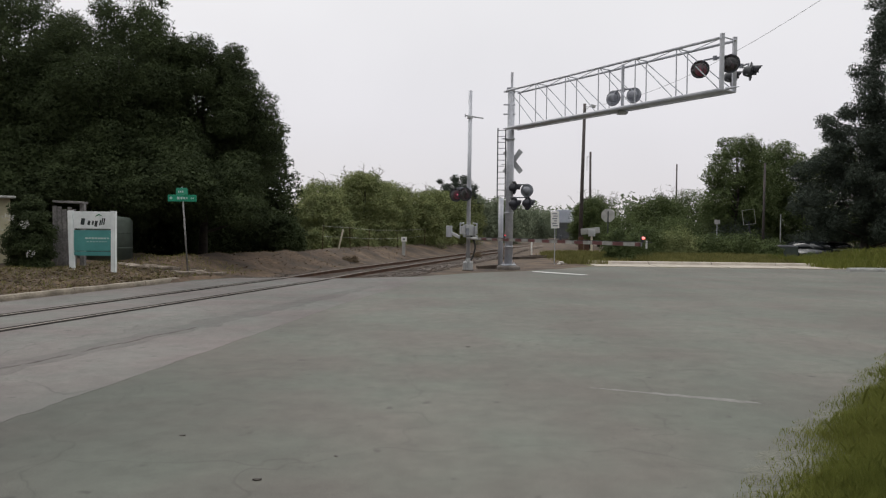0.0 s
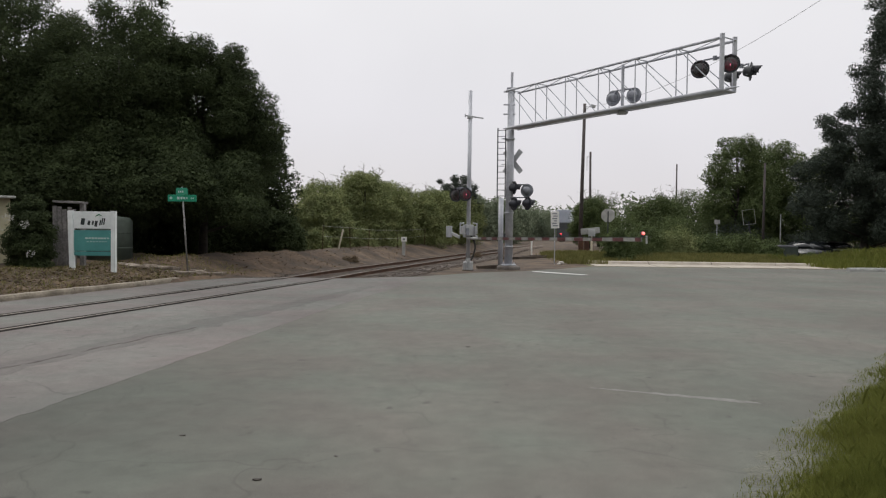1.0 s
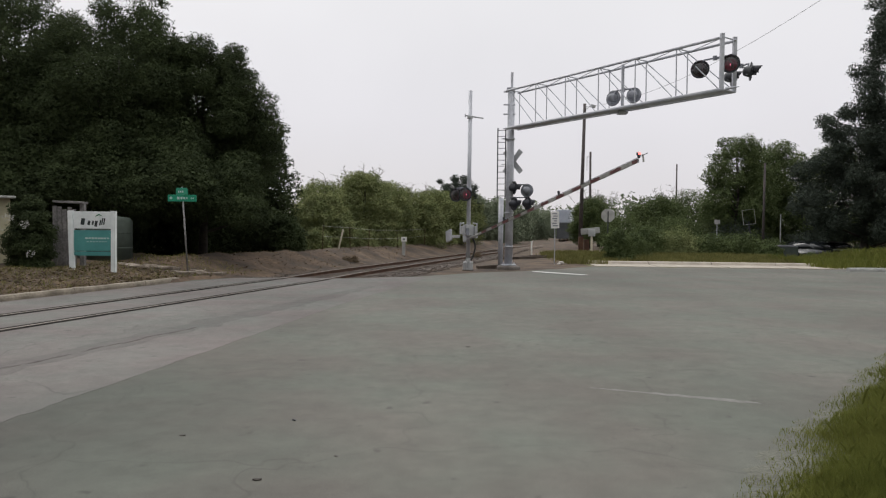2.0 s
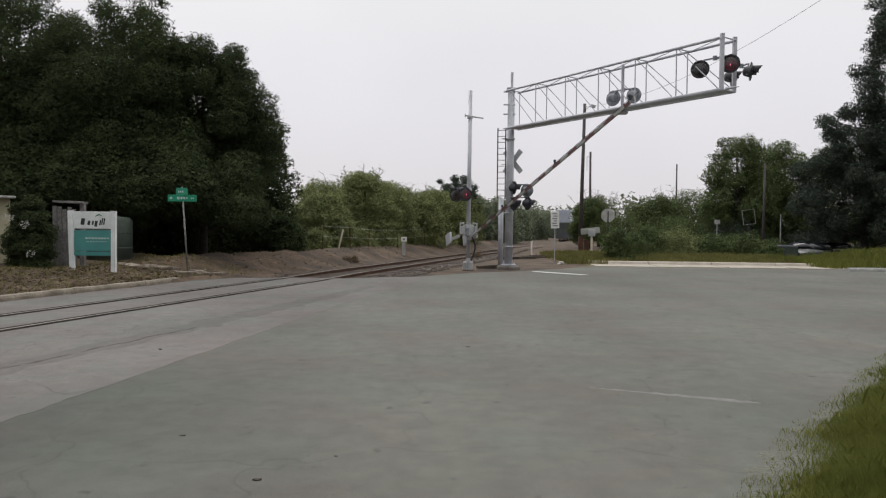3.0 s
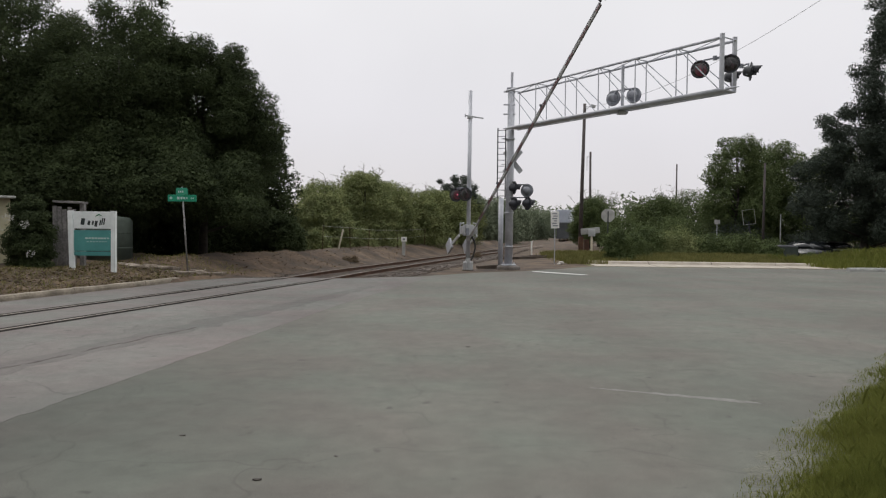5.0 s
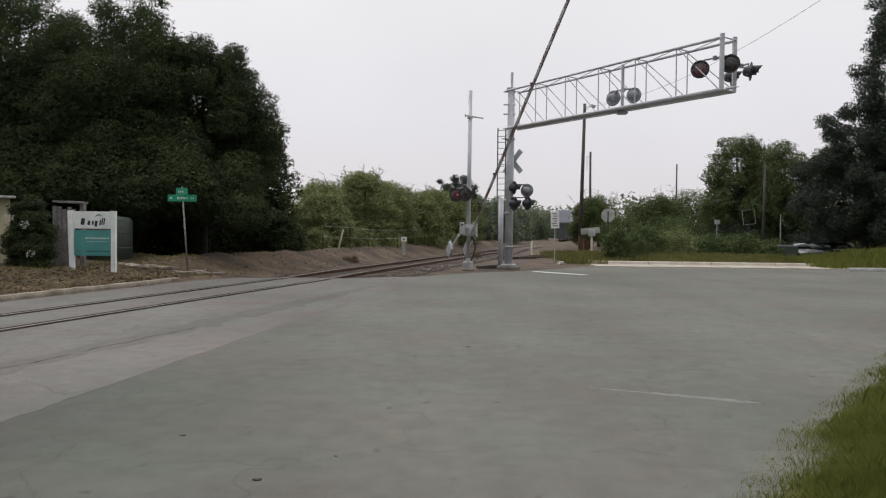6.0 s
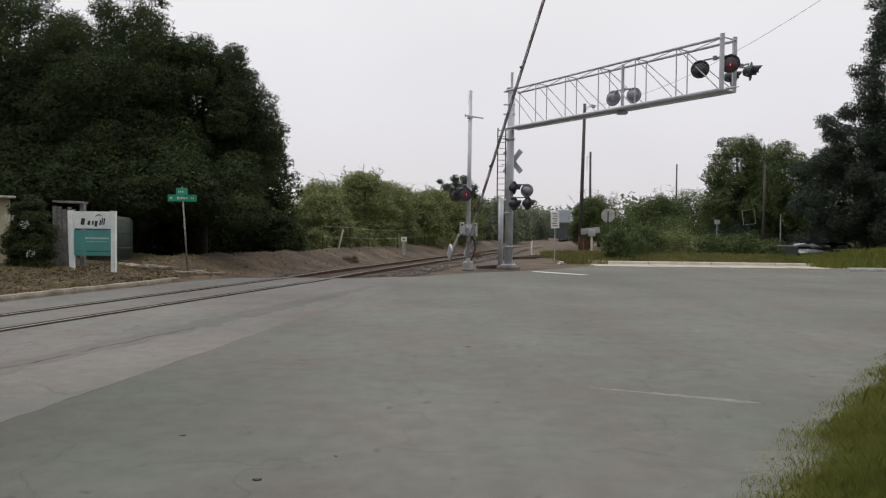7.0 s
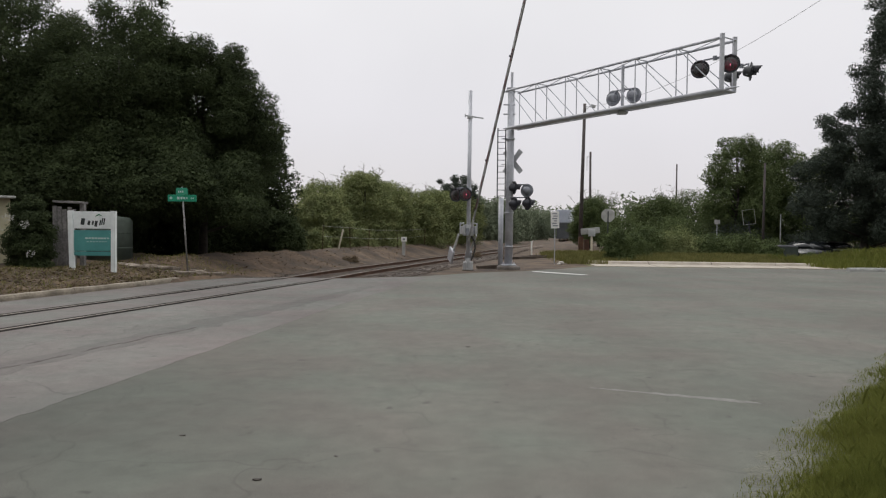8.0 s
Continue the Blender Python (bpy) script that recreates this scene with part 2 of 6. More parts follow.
BEIGE_WALL = mat("beige_siding", (0.40, 0.37, 0.25), (0.46, 0.43, 0.30), 0.8, big=0.8, small=8, bump=0.1, grain=0.1)
GREEN_WALL = mat("dull_green_paint", (0.035, 0.048, 0.042), (0.056, 0.070, 0.062), 0.7, big=0.8, small=6, bump=0.1, grain=0.15)
TANK_GREEN = mat("pale_green_paint", (0.042, 0.056, 0.045), (0.064, 0.082, 0.066), 0.7, big=0.8, small=6, bump=0.1, grain=0.15)
ROOF_METAL = mat("roof_metal", (0.3, 0.3, 0.29), (0.4, 0.4, 0.38), 0.6, 0.2, big=1, small=6, bump=0.1, grain=0.12)
CAR_DARK = mat("dark_car_paint", (0.012, 0.015, 0.018), (0.02, 0.024, 0.027), 0.25, 0.2, big=1, small=30, bump=0.0, grain=0.1)
CAR_PALE = mat("silver_car_paint", (0.22, 0.24, 0.235), (0.30, 0.32, 0.31), 0.3, 0.4, big=1, small=30, bump=0.0, grain=0.08)
GLASS_DARK = mat("tinted_glass", (0.015, 0.018, 0.02), None, 0.08, 0.0, bump=0, grain=0.05)
CREAM = mat("cream_marker_paint", (0.55, 0.50, 0.38), (0.64, 0.59, 0.47), 0.6, big=2, small=12, bump=0.1, grain=0.12)
FREIGHT_WHITE = mat("freight_white", (0.36, 0.40, 0.47), (0.44, 0.47, 0.54), 0.5, big=0.5, small=4, bump=0.05, grain=0.08)
FREIGHT_DARK = mat("freight_dark", (0.05, 0.055, 0.06), (0.085, 0.09, 0.095), 0.7, big=0.5, small=4, bump=0.1, grain=0.2)
WIRE = mat("wire", (0.22, 0.22, 0.23), None, 0.5, 0.4, bump=0, grain=0.05)
ROAD_PAINT = mat("road_marking", (0.55, 0.55, 0.53), (0.72, 0.72, 0.70), 0.7, big=3, small=25, bump=0.2, grain=0.2)
WORN_PAINT = mat("worn_road_marking", (0.122, 0.121, 0.108), (0.175, 0.173, 0.162), 0.85, big=9.0, small=60, bump=0.08, grain=0.35)
DEBRIS = mat("dark_debris", (0.03, 0.025, 0.022), (0.06, 0.05, 0.04), 0.9, big=4, small=20, bump=0.4, grain=0.3)
CLOD = mat("earthy_concrete", (0.15, 0.125, 0.10), (0.26, 0.22, 0.18), 0.95, big=6, small=30, bump=0.5, grain=0.3, each=0.3)
STONE = mat("pale_stone", (0.36, 0.33, 0.29), (0.46, 0.43, 0.39), 0.9, big=4, small=20, bump=0.5, grain=0.25, each=0.2)
LENS_RED = lens_mat("red_lens", (0.50, 0.24, 0.30))
LIT = glow_mat("lit_reflector", (0.34, 0.11, 0.17), 0.12)
LIT_SPOT = glow_mat("lit_lamp", (1.0, 0.42, 0.52), 3.2)
TIP_LIGHT = glow_mat("lit_tip_lamp", (0.8, 0.05, 0.06), 1.1)
TIP_SPOT = glow_mat("lit_tip_filament", (1.0, 0.16, 0.14), 2.4)

LEAF_DARK = leaf_mat("oak_leaves", (0.026, 0.035, 0.019), (0.072, 0.093, 0.041), 0.12)
# yellow-green, paled further to carry some haze in the colour
LEAF_MID = leaf_mat("shrub_leaves", (0.108, 0.134, 0.058), (0.270, 0.292, 0.125))
# distance haze is put into this leaf colour: paler and greyer green
LEAF_HAZED = leaf_mat("haze_paled_leaves", (0.118, 0.148, 0.100), (0.215, 0.242, 0.160))
LEAF_RIGHT = leaf_mat("elm_leaves", (0.056, 0.078, 0.034), (0.132, 0.166, 0.064))
LEAF_PINE = leaf_mat("pine_needles", (0.036, 0.046, 0.037), (0.080, 0.098, 0.076))
LEAF_DEAD = leaf_mat("dry_twigs", (0.14, 0.12, 0.10), (0.24, 0.21, 0.18))
GRASS = leaf_mat("grass_blades", (0.112, 0.132, 0.028), (0.205, 0.215, 0.056))
GRASS_DRY = leaf_mat("dry_grass_blades", (0.10, 0.105, 0.034), (0.22, 0.205, 0.078))
VERGE_BLEND = mat("verge_blend", (0.092, 0.093, 0.075), (0.114, 0.114, 0.092), 0.95, big=1.6, small=30, bump=0.4, grain=0.4)
LITTER = leaf_mat("fallen_leaves", (0.05, 0.035, 0.02), (0.22, 0.17, 0.11))
FLOWER = leaf_mat("white_blossom", (0.45, 0.45, 0.42), (0.6, 0.6, 0.56))


# ---------------------------------------------------------------- mesh helpers
def thing(name, label, category, m=None, group="", kind=""):
    ob = new(name)
    ob.empty_display_size = 0.2
    if m is not None:
        ob.matrix_basis = m
    return tagged(ob, label, category, group, kind)


def part(name, bm, material, parent=None, label="", m=None, smooth=False):
    me = bpy.data.meshes.new(name)
    bm.to_mesh(me)
    bm.free()
    for mt in (material if isinstance(material, (list, tuple)) else [material]):
        me.materials.append(mt)
    if smooth:
        for f in me.polygons:
            f.use_smooth = True
    ob = new(name, me)
    if parent is not None:
        ob.parent = parent
    if m is not None:
        ob.matrix_basis = m
    if label:
        ob["label"] = label
    return ob


def solo(name, bm, material, label, category, m=None, group="", kind="", smooth=False):
    return tagged(part(name, bm, material, None, "", m, smooth), label, category, group, kind)


def quads(name, verts, faces, material, parent=None):
    """A mesh straight from arrays, for foliage and other fine stuff."""
    me = bpy.data.meshes.new(name)
    me.vertices.add(len(verts))
    me.vertices.foreach_set("co", np.asarray(verts, np.float32).ravel())
    k = faces.shape[1]
    me.loops.add(faces.size)
    me.loops.foreach_set("vertex_index", faces.ravel().astype(np.int32))
    me.polygons.add(len(faces))
    me.polygons.foreach_set("loop_start", np.arange(0, faces.size, k, dtype=np.int32))
    me.materials.append(material)
    me.update(calc_edges=True)
    ob = new(name, me)
    if parent is not None:
        ob.parent = parent
    return ob


def box(bm, size, m=None, bevel=0.0):
    """A box centred on m, with its edges worn round by bevel."""
    t = bmesh.new()
    bmesh.ops.create_cube(t, size=1.0, matrix=Matrix.Diagonal((*size, 1)))
    if bevel:
        bmesh.ops.bevel(t, geom=list(t.edges), offset=bevel, segments=2, affect="EDGES", profile=0.6)
    return join(bm, t, m)


def join(bm, t, m=None):
    if m is not None:
        bmesh.ops.transform(t, matrix=m, verts=t.verts)
    me = bpy.data.meshes.new("tmp")
    t.to_mesh(me)
    t.free()
    bm.from_mesh(me)
    bpy.data.meshes.remove(me)
    return bm


def tube(bm, a, b, r0, r1=None, n=10):
    """A round bar from a to b, tapering from r0 to r1."""
    a, b = Vector(a), Vector(b)
    d = b - a
    q = d.to_track_quat("Z", "Y").to_matrix().to_4x4()
    m = Matrix.Translation((a + b) / 2) @ q
    t = bmesh.new()
    bmesh.ops.create_cone(t, cap_ends=True, segments=n, radius1=r0, radius2=r0 if r1 is None else r1, depth=d.length)
    return join(bm, t, m)


def bar(bm, a, b, w, h):
    """A square bar from a to b."""
    a, b = Vector(a), Vector(b)
    d = b - a
    q = d.to_track_quat("Z", "Y").to_matrix().to_4x4()
    return box(bm, (w, h, d.length), Matrix.Translation((a + b) / 2) @ q)


def lathe(bm, rows, n=24, m=None):
    """A turned form round z: rows of (radius, height)."""
    t = bmesh.new()
    rings = []
    for r, z in rows:
        rings.append([t.verts.new((max(r, 1e-4) * math.cos(2 * math.pi * i / n), max(r, 1e-4) * math.sin(2 * math.pi * i / n), z)) for i in range(n)])
    for p, q in zip(rings, rings[1:]):
        for i in range(n):
            t.faces.new((p[i], p[(i + 1) % n], q[(i + 1) % n], q[i]))
    bmesh.ops.remove_doubles(t, verts=t.verts, dist=2e-4)
    return join(bm, t, m)


def prism(bm, outline, z0, z1):
    """A flat slab with the outline's shape."""
    t = bmesh.new()
    lo = [t.verts.new((x, y, z0)) for x, y in outline]
    hi = [t.verts.new((x, y, z1)) for x, y in outline]
    t.faces.new(hi)
    t.faces.new(lo[::-1])
    for i in range(len(lo)):
        j = (i + 1) % len(lo)
        t.faces.new((lo[i], lo[j], hi[j], hi[i]))
    bmesh.ops.recalc_face_normals(t, faces=t.faces)
    return join(bm, t)


def sweep(bm, profile, path):
    """A profile (across, up) drawn along a path of (x, y, z) points on the ground."""
    rings = []
    for i, p in enumerate(path):
        d = Vector(path[min(i + 1, len(path) - 1)]) - Vector(path[max(i - 1, 0)])
        d.z = 0
        d.normalize()
        s = Vector((d.y, -d.x, 0))
        rings.append([bm.verts.new(Vector(p) + s * u + Vector((0, 0, v))) for u, v in profile])
    k = len(profile)
    for p, q in zip(rings, rings[1:]):
        for i in range(k):
            bm.faces.new((p[i], q[i], q[(i + 1) % k], p[(i + 1) % k]))
    bm.faces.new(rings[0])
    bm.faces.new(rings[-1][::-1])
    bmesh.ops.recalc_face_normals(bm, faces=bm.faces)
    return bm


# ---------------------------------------------------------------- the plan
ALONG = Vector((0.2393, 0.9709, 0)).normalized()      # the way the railway runs
ACROSS = Vector((ALONG.y, -ALONG.x, 0))               # to its right


def by_track(s, t, z=0.0):
    """A point s metres along the railway and t to the right of its middle."""
    return Vector((-10.05, 0, 0)) + ALONG * s + ACROSS * t + Vector((0, 0, z))


CROSSING_END = 23.4 * 1.03     # where the paving ends and the open track begins
ROAD = [(-26.0, -30.0), (-17.2, -15.0), (-12.98, 0.0), (-9.45, 14.7), (-7.75, 21.4), (-6.9, 22.7), (-5.0, 23.25), (-3.3, 23.0), (-0.67, 24.5),
        (1.1, 26.9), (3.4, 28.7), (5.4, 31.0), (7.2, 33.4), (17.6, 32.8), (60.0, 31.5), (140.0, 29.0), (140.0, 14.0), (60.0, 13.5),
        (16.0, 12.8), (9.6, 11.6), (6.2, 9.2), (4.05, 6.76), (1.95, 4.07), (1.2, 2.9), (0.7, 0.5), (-0.6, -6.0), (-6.0, -30.0)]


def inside(x, y, outline):
    hit = np.zeros(np.shape(x), bool)
    for (x0, y0), (x1, y1) in zip(outline, outline[1:] + outline[:1]):
        if y0 != y1:
            hit ^= ((y0 > y) != (y1 > y)) & (x < (x1 - x0) * (y - y0) / (y1 - y0) + x0)
    return hit


def step(a, b, v):
    k = np.clip((v - a) / (b - a), 0, 1)
    return k * k * (3 - 2 * k)


def lie(x, y):
    """The height of the ground."""
    x, y = np.asarray(x, float), np.asarray(y, float)
    s, t = (x + 10.05) * ALONG.x + y * ALONG.y, (x + 10.05) * ACROSS.x + y * ACROSS.y
    wob = 0.05 * np.sin(x * 1.7 + 0.6 * y) * np.sin(y * 1.3 - 0.4 * x) + 0.03 * np.sin(x * 4.1 + y * 2.3)
    near_verge = 0.10 + 0.26 * step(-3.1, -5.2, t) + 0.15 * step(-6, -12, t) + wob * step(-3, -4, t)
    bank = -0.14 + 0.72 * step(-2.2, -5.6, t) + 0.2 * step(-6, -14, t) + wob * 1.3 * step(-2.2, -3.5, t)
    k = step(21.0, 25.5, s)
    left = near_verge * (1 - k) + bank * k - 0.5 * step(26.0, 30.5, y) * step(-5.8, -8.8, t)
    right = -0.14 + 0.12 * step(1.6, 3.0, t) + 0.2 * step(36.5, 41, y) * step(4.0, 8.0, x) * (1 - step(19, 22, x)) - 0.2 * step(20, 22, x) * step(41, 43.5, y) + (0.5 * step(19.6, 23.5, x) + 0.3 * step(23, 27, x)) * step(32.6, 35.5, y) * (1 - step(39.5, 42.5, y)) + 0.5 * wob * step(2.2, 4.5, t)
    z = np.where(t < -0.2, left, right)
    z = np.where((t > 0) & (y < 21), 0.0 + 0.6 * wob + 0.02, z)
    return np.where(inside(x, y, ROAD), -0.10, z)


# ---------------------------------------------------------------- ground, road, kerbs
def build_ground():
    def axis(lo, hi, d):
        far = [80, 120, 180, 280, 450, 750, 1200, 2200]
        fine = list(np.arange(lo, hi + d / 2, d))
        return np.array([lo - f for f in far[::-1]] + fine + [hi + f for f in far])

    xs, ys = axis(-46, 60, 0.5), axis(-12, 90, 0.5)
    X, Y = np.meshgrid(xs, ys)
    Z = lie(X, Y)
    v = np.stack([X, Y, Z], -1).reshape(-1, 3)
    nx, ny = len(xs), len(ys)
    i = np.arange(nx * ny).reshape(ny, nx)
    f = np.stack([i[:-1, :-1], i[:-1, 1:], i[1:, 1:], i[1:, :-1]], -1).reshape(-1, 4)
    dirt = mat("earth", (0.031, 0.0195, 0.0117), (0.098, 0.064, 0.0375), 0.95, big=0.7, small=6, bump=1.0, grain=0.6)
    n, l = dirt.node_tree.nodes, dirt.node_tree.links
    p = n["Principled BSDF"]
    src = p.inputs["Base Color"].links[0].from_socket
    at = n.new("ShaderNodeAttribute")
    at.attribute_name = "grassy"
    nz = n.new("ShaderNodeTexNoise")
    nz.inputs["Scale"].default_value, nz.inputs["Detail"].default_value = 1.3, 6.0
    co = n.new("ShaderNodeTexCoord")
    l.new(co.outputs["Object"], nz.inputs["Vector"])
    ma = n.new("ShaderNodeMath")
    ma.operation = "ADD"
    l.new(at.outputs["Fac"], ma.inputs[0])
    l.new(nz.outputs[0], ma.inputs[1])
    mr = n.new("ShaderNodeMapRange")
    mr.inputs["From Min"].default_value, mr.inputs["From Max"].default_value = 0.85, 1.15
    l.new(ma.outputs[0], mr.inputs[0])
    mx = n.new("ShaderNodeMix")
    mx.data_type = "RGBA"
    mx.inputs["B"].default_value = (0.12, 0.115, 0.035, 1)
    l.new(mr.outputs[0], mx.inputs["Factor"])
    l.new(src, mx.inputs["A"])
    l.new(mx.outputs["Result"], p.inputs["Base Color"])
    ob = quads("ground", v, f, dirt)
    for q in ob.data.polygons:
        q.use_smooth = True
    x, y = X.ravel(), Y.ravel()
    t = (x + 10.05) * ACROSS.x + y * ACROSS.y
    g = np.where((x > 7) & (y > 33) & (y < 47), 0.75, 0.0) + np.where((t > 3) & (y < 20), 0.9, 0.0) + np.where((y > 62) & (np.abs(t) > 6), 0.2, 0) + np.where(t < -16, 0.4, 0)
    g = g + np.where((t > 3) & (y > 38) & (x <= 7), 0.25, 0)
    a = ob.data.attributes.new("grassy", "FLOAT", "POINT")
    a.data.foreach_set("value", np.clip(g, 0, 1).astype(np.float32))
    tagged(ob, "brown trodden earth with patches of thin grass", "ground", kind="structure")


def ragged(a, b, n, amp, rng):
    """Points from a to b with an uneven line."""
    a, b = np.array(a, float), np.array(b, float)
    d = b - a
    w = np.array([-d[1], d[0]]) / np.hypot(*d)
    return [tuple(a + d * k / n + w * (rng.normal() * amp if 0 < k < n else 0)) for k in range(n)]


def build_road():
    rng = np.random.default_rng(3)
    # the paving breaks up unevenly at its edges
    line = []
    for a, b in zip(ROAD, ROAD[1:] + ROAD[:1]):
        d = math.dist(a, b)
        line += ragged(a, b, max(1, int(d / 0.6)) if d < 12 and a[1] > 0 else 1, 0.05, rng)
    road = solo("road", prism(bmesh.new(), line, -0.09, 0.0), ASPHALT, "grey worn asphalt street with faint stains and cracks", "road", kind="structure")
    # the older paler lane that holds the rails
    west = [tuple(by_track(s, -2.72)[:2]) for s in (-20, 0, 12, 20.5)]
    end = [(-6.75, 22.55), (-5.0, 23.12), (-3.3, 22.86), (-0.8, 24.15)]
    seam = [(-0.55, 23.4), (-1.2, 20.0), (-2.18, 14.65), (-2.93, 9.41), (-3.29, 6.92), (-3.55, 5.2), (-6.7, -16.0)]
    pts = []
    for a, b in zip(seam, seam[1:]):
        pts += ragged(a, b, max(2, int(math.dist(a, b) / 0.12)), 0.014, rng)
    lane = prism(bmesh.new(), west + end + pts + [seam[-1]], 0.0005, 0.0022)
    solo("road_lane", lane, OLD_PAVING, "pale old paving round the embedded rails", "road", kind="structure")
    # a darker patched strip in the lane
    lo, hi = [], []
    for k in range(47):
        s = 4.5 + k * 0.36
        mid, half = 3.30 - 0.004 * k + rng.normal() * 0.02, 0.30 * math.sin(math.pi * (k + 0.4) / 47) ** 0.4
        lo.append(tuple(by_track(s, mid - half * rng.uniform(0.8, 1.15))[:2]))
        hi.append(tuple(by_track(s, mid + half * rng.uniform(0.6, 1.3))[:2]))
    solo("road_patch", prism(bmesh.new(), lo + hi[::-1], 0.001, 0.0036), PATCHED, "darker patched strip along the rails", "road", kind="structure")
    # a broken patch along the lane
    patch = bmesh.new()
    drift = 0.0
    for k in range(30):
        drift = 0.7 * drift + rng.normal() * 0.025
        s, t = 7.9 + k * 0.145, 3.28 + drift
        wide = rng.uniform(0.006, 0.03)
        if rng.random() < 0.4:
            continue
        o = []
        for i in range(9):
            a = 2 * math.pi * i / 9
            q = by_track(s + math.cos(a) * rng.uniform(0.10, 0.2), t + math.sin(a) * wide * rng.uniform(0.4, 1.3))
            o.append((q.x, q.y))
        prism(patch, o, 0.001, 0.0050 + 0.00002 * k)
    solo("road_crack", patch, DEBRIS, "dark broken seam in the old paving", "road", kind="structure")


def build_kerbs():
    rng = random.Random(5)
    # west kerb, cast in lengths with open joints
    k = thing("kerb", "dirty cracked concrete kerb with earth against it", "kerb", kind="structure")
    prof = [(-0.09, -0.12), (0.09, -0.12), (0.09, 0.07), (0.065, 0.125), (-0.05, 0.135), (-0.09, 0.12)]
    ends = [-16.0, -12, -8, -4, 0, 4, 8, 11, 14.1, 16.4, 19.0, 20.9]
    for a, b in zip(ends, ends[1:]):
        n = 5
        path = [by_track(a + 0.015 + (b - a - 0.03) * i / n, -2.82 + rng.uniform(-0.012, 0.012) - (0.25 * max(0, (a + (b - a) * i / n - 18.5) / 2.4) ** 2), rng.uniform(-0.012, 0.006)) for i in range(n + 1)]
        part("kerb_length", sweep(bmesh.new(), prof, path), KERB, k)
    # far side: the pale gutter and kerb of the side road
    k2 = thing("kerb", "pale concrete gutter and kerb along the grass", "kerb", kind="structure")
    prof2 = [(-0.9, -0.1), (2.6, -0.1), (2.6, 0.012), (0.1, 0.02), (0.0, 0.14), (-0.3, 0.16), (-0.9, 0.13)]
    for a, b in zip((7.6, 10.7, 13.9, 17.1), (10.66, 13.86, 17.06, 19.6)):
        path = [(a + (b - a) * i / 4, 36.3 - 0.055 * (a + (b - a) * i / 4 - 7) + rng.uniform(-0.03, 0.03), rng.uniform(-0.006, 0.006)) for i in range(5)]
        part("gutter_length", sweep(bmesh.new(), [(u, v) for u, v in prof2], path), CONCRETE, k2)
    k3 = thing("kerb", "short broken white concrete kerb end", "kerb", kind="structure")
    part("kerb_length", sweep(bmesh.new(), prof, [(18.1, 31.0, 0.03), (18.7, 31.25, 0.03), (19.6, 31.3, 0.03), (20.6, 31.3, 0.02)]), GREY_WHITE, k3)
    # markings
    a, b = Vector((3.62, 28.25, 0)), Vector((5.30, 26.25, 0))
    w = Vector((0.76, 0.65, 0)) * 0.30
    rg = np.random.default_rng(8)
    o = ragged(a[:2], b[:2], 10, 0.012, rg) + ragged(b[:2], (b + w)[:2], 3, 0.02, rg) + ragged((b + w)[:2], (a + w)[:2], 10, 0.012, rg) + ragged((a + w)[:2], a[:2], 3, 0.02, rg)
    solo("stop_line", prism(bmesh.new(), o, 0.002, 0.006), ROAD_PAINT, "white painted stop line on asphalt", "road marking", kind="structure")
    a, b = Vector((1.50, 6.98)), Vector((2.96, 6.40))
    u, v = (b - a) / 40, Vector((0.367, 0.93))
    lo = [tuple(a + u * i - v * min(1, (40.5 - i) / 5) * (0.012 + 0.045 * (i / 40) ** 1.5 + rg.uniform(-0.012, 0.022))) for i in range(41)]
    hi = [tuple(a + u * i + v * min(1, (40.5 - i) / 5) * (0.010 + 0.060 * (i / 40) ** 0.7 + rg.uniform(-0.02, 0.03))) for i in range(41)]
    bm = prism(bmesh.new(), lo + hi[::-1], 0.0003, 0.0010)
    solo("worn_line", bm, WORN_PAINT, "faded white scrape of paint on asphalt", "road marking", kind="structure")


build_ground()
build_road()
build_kerbs()


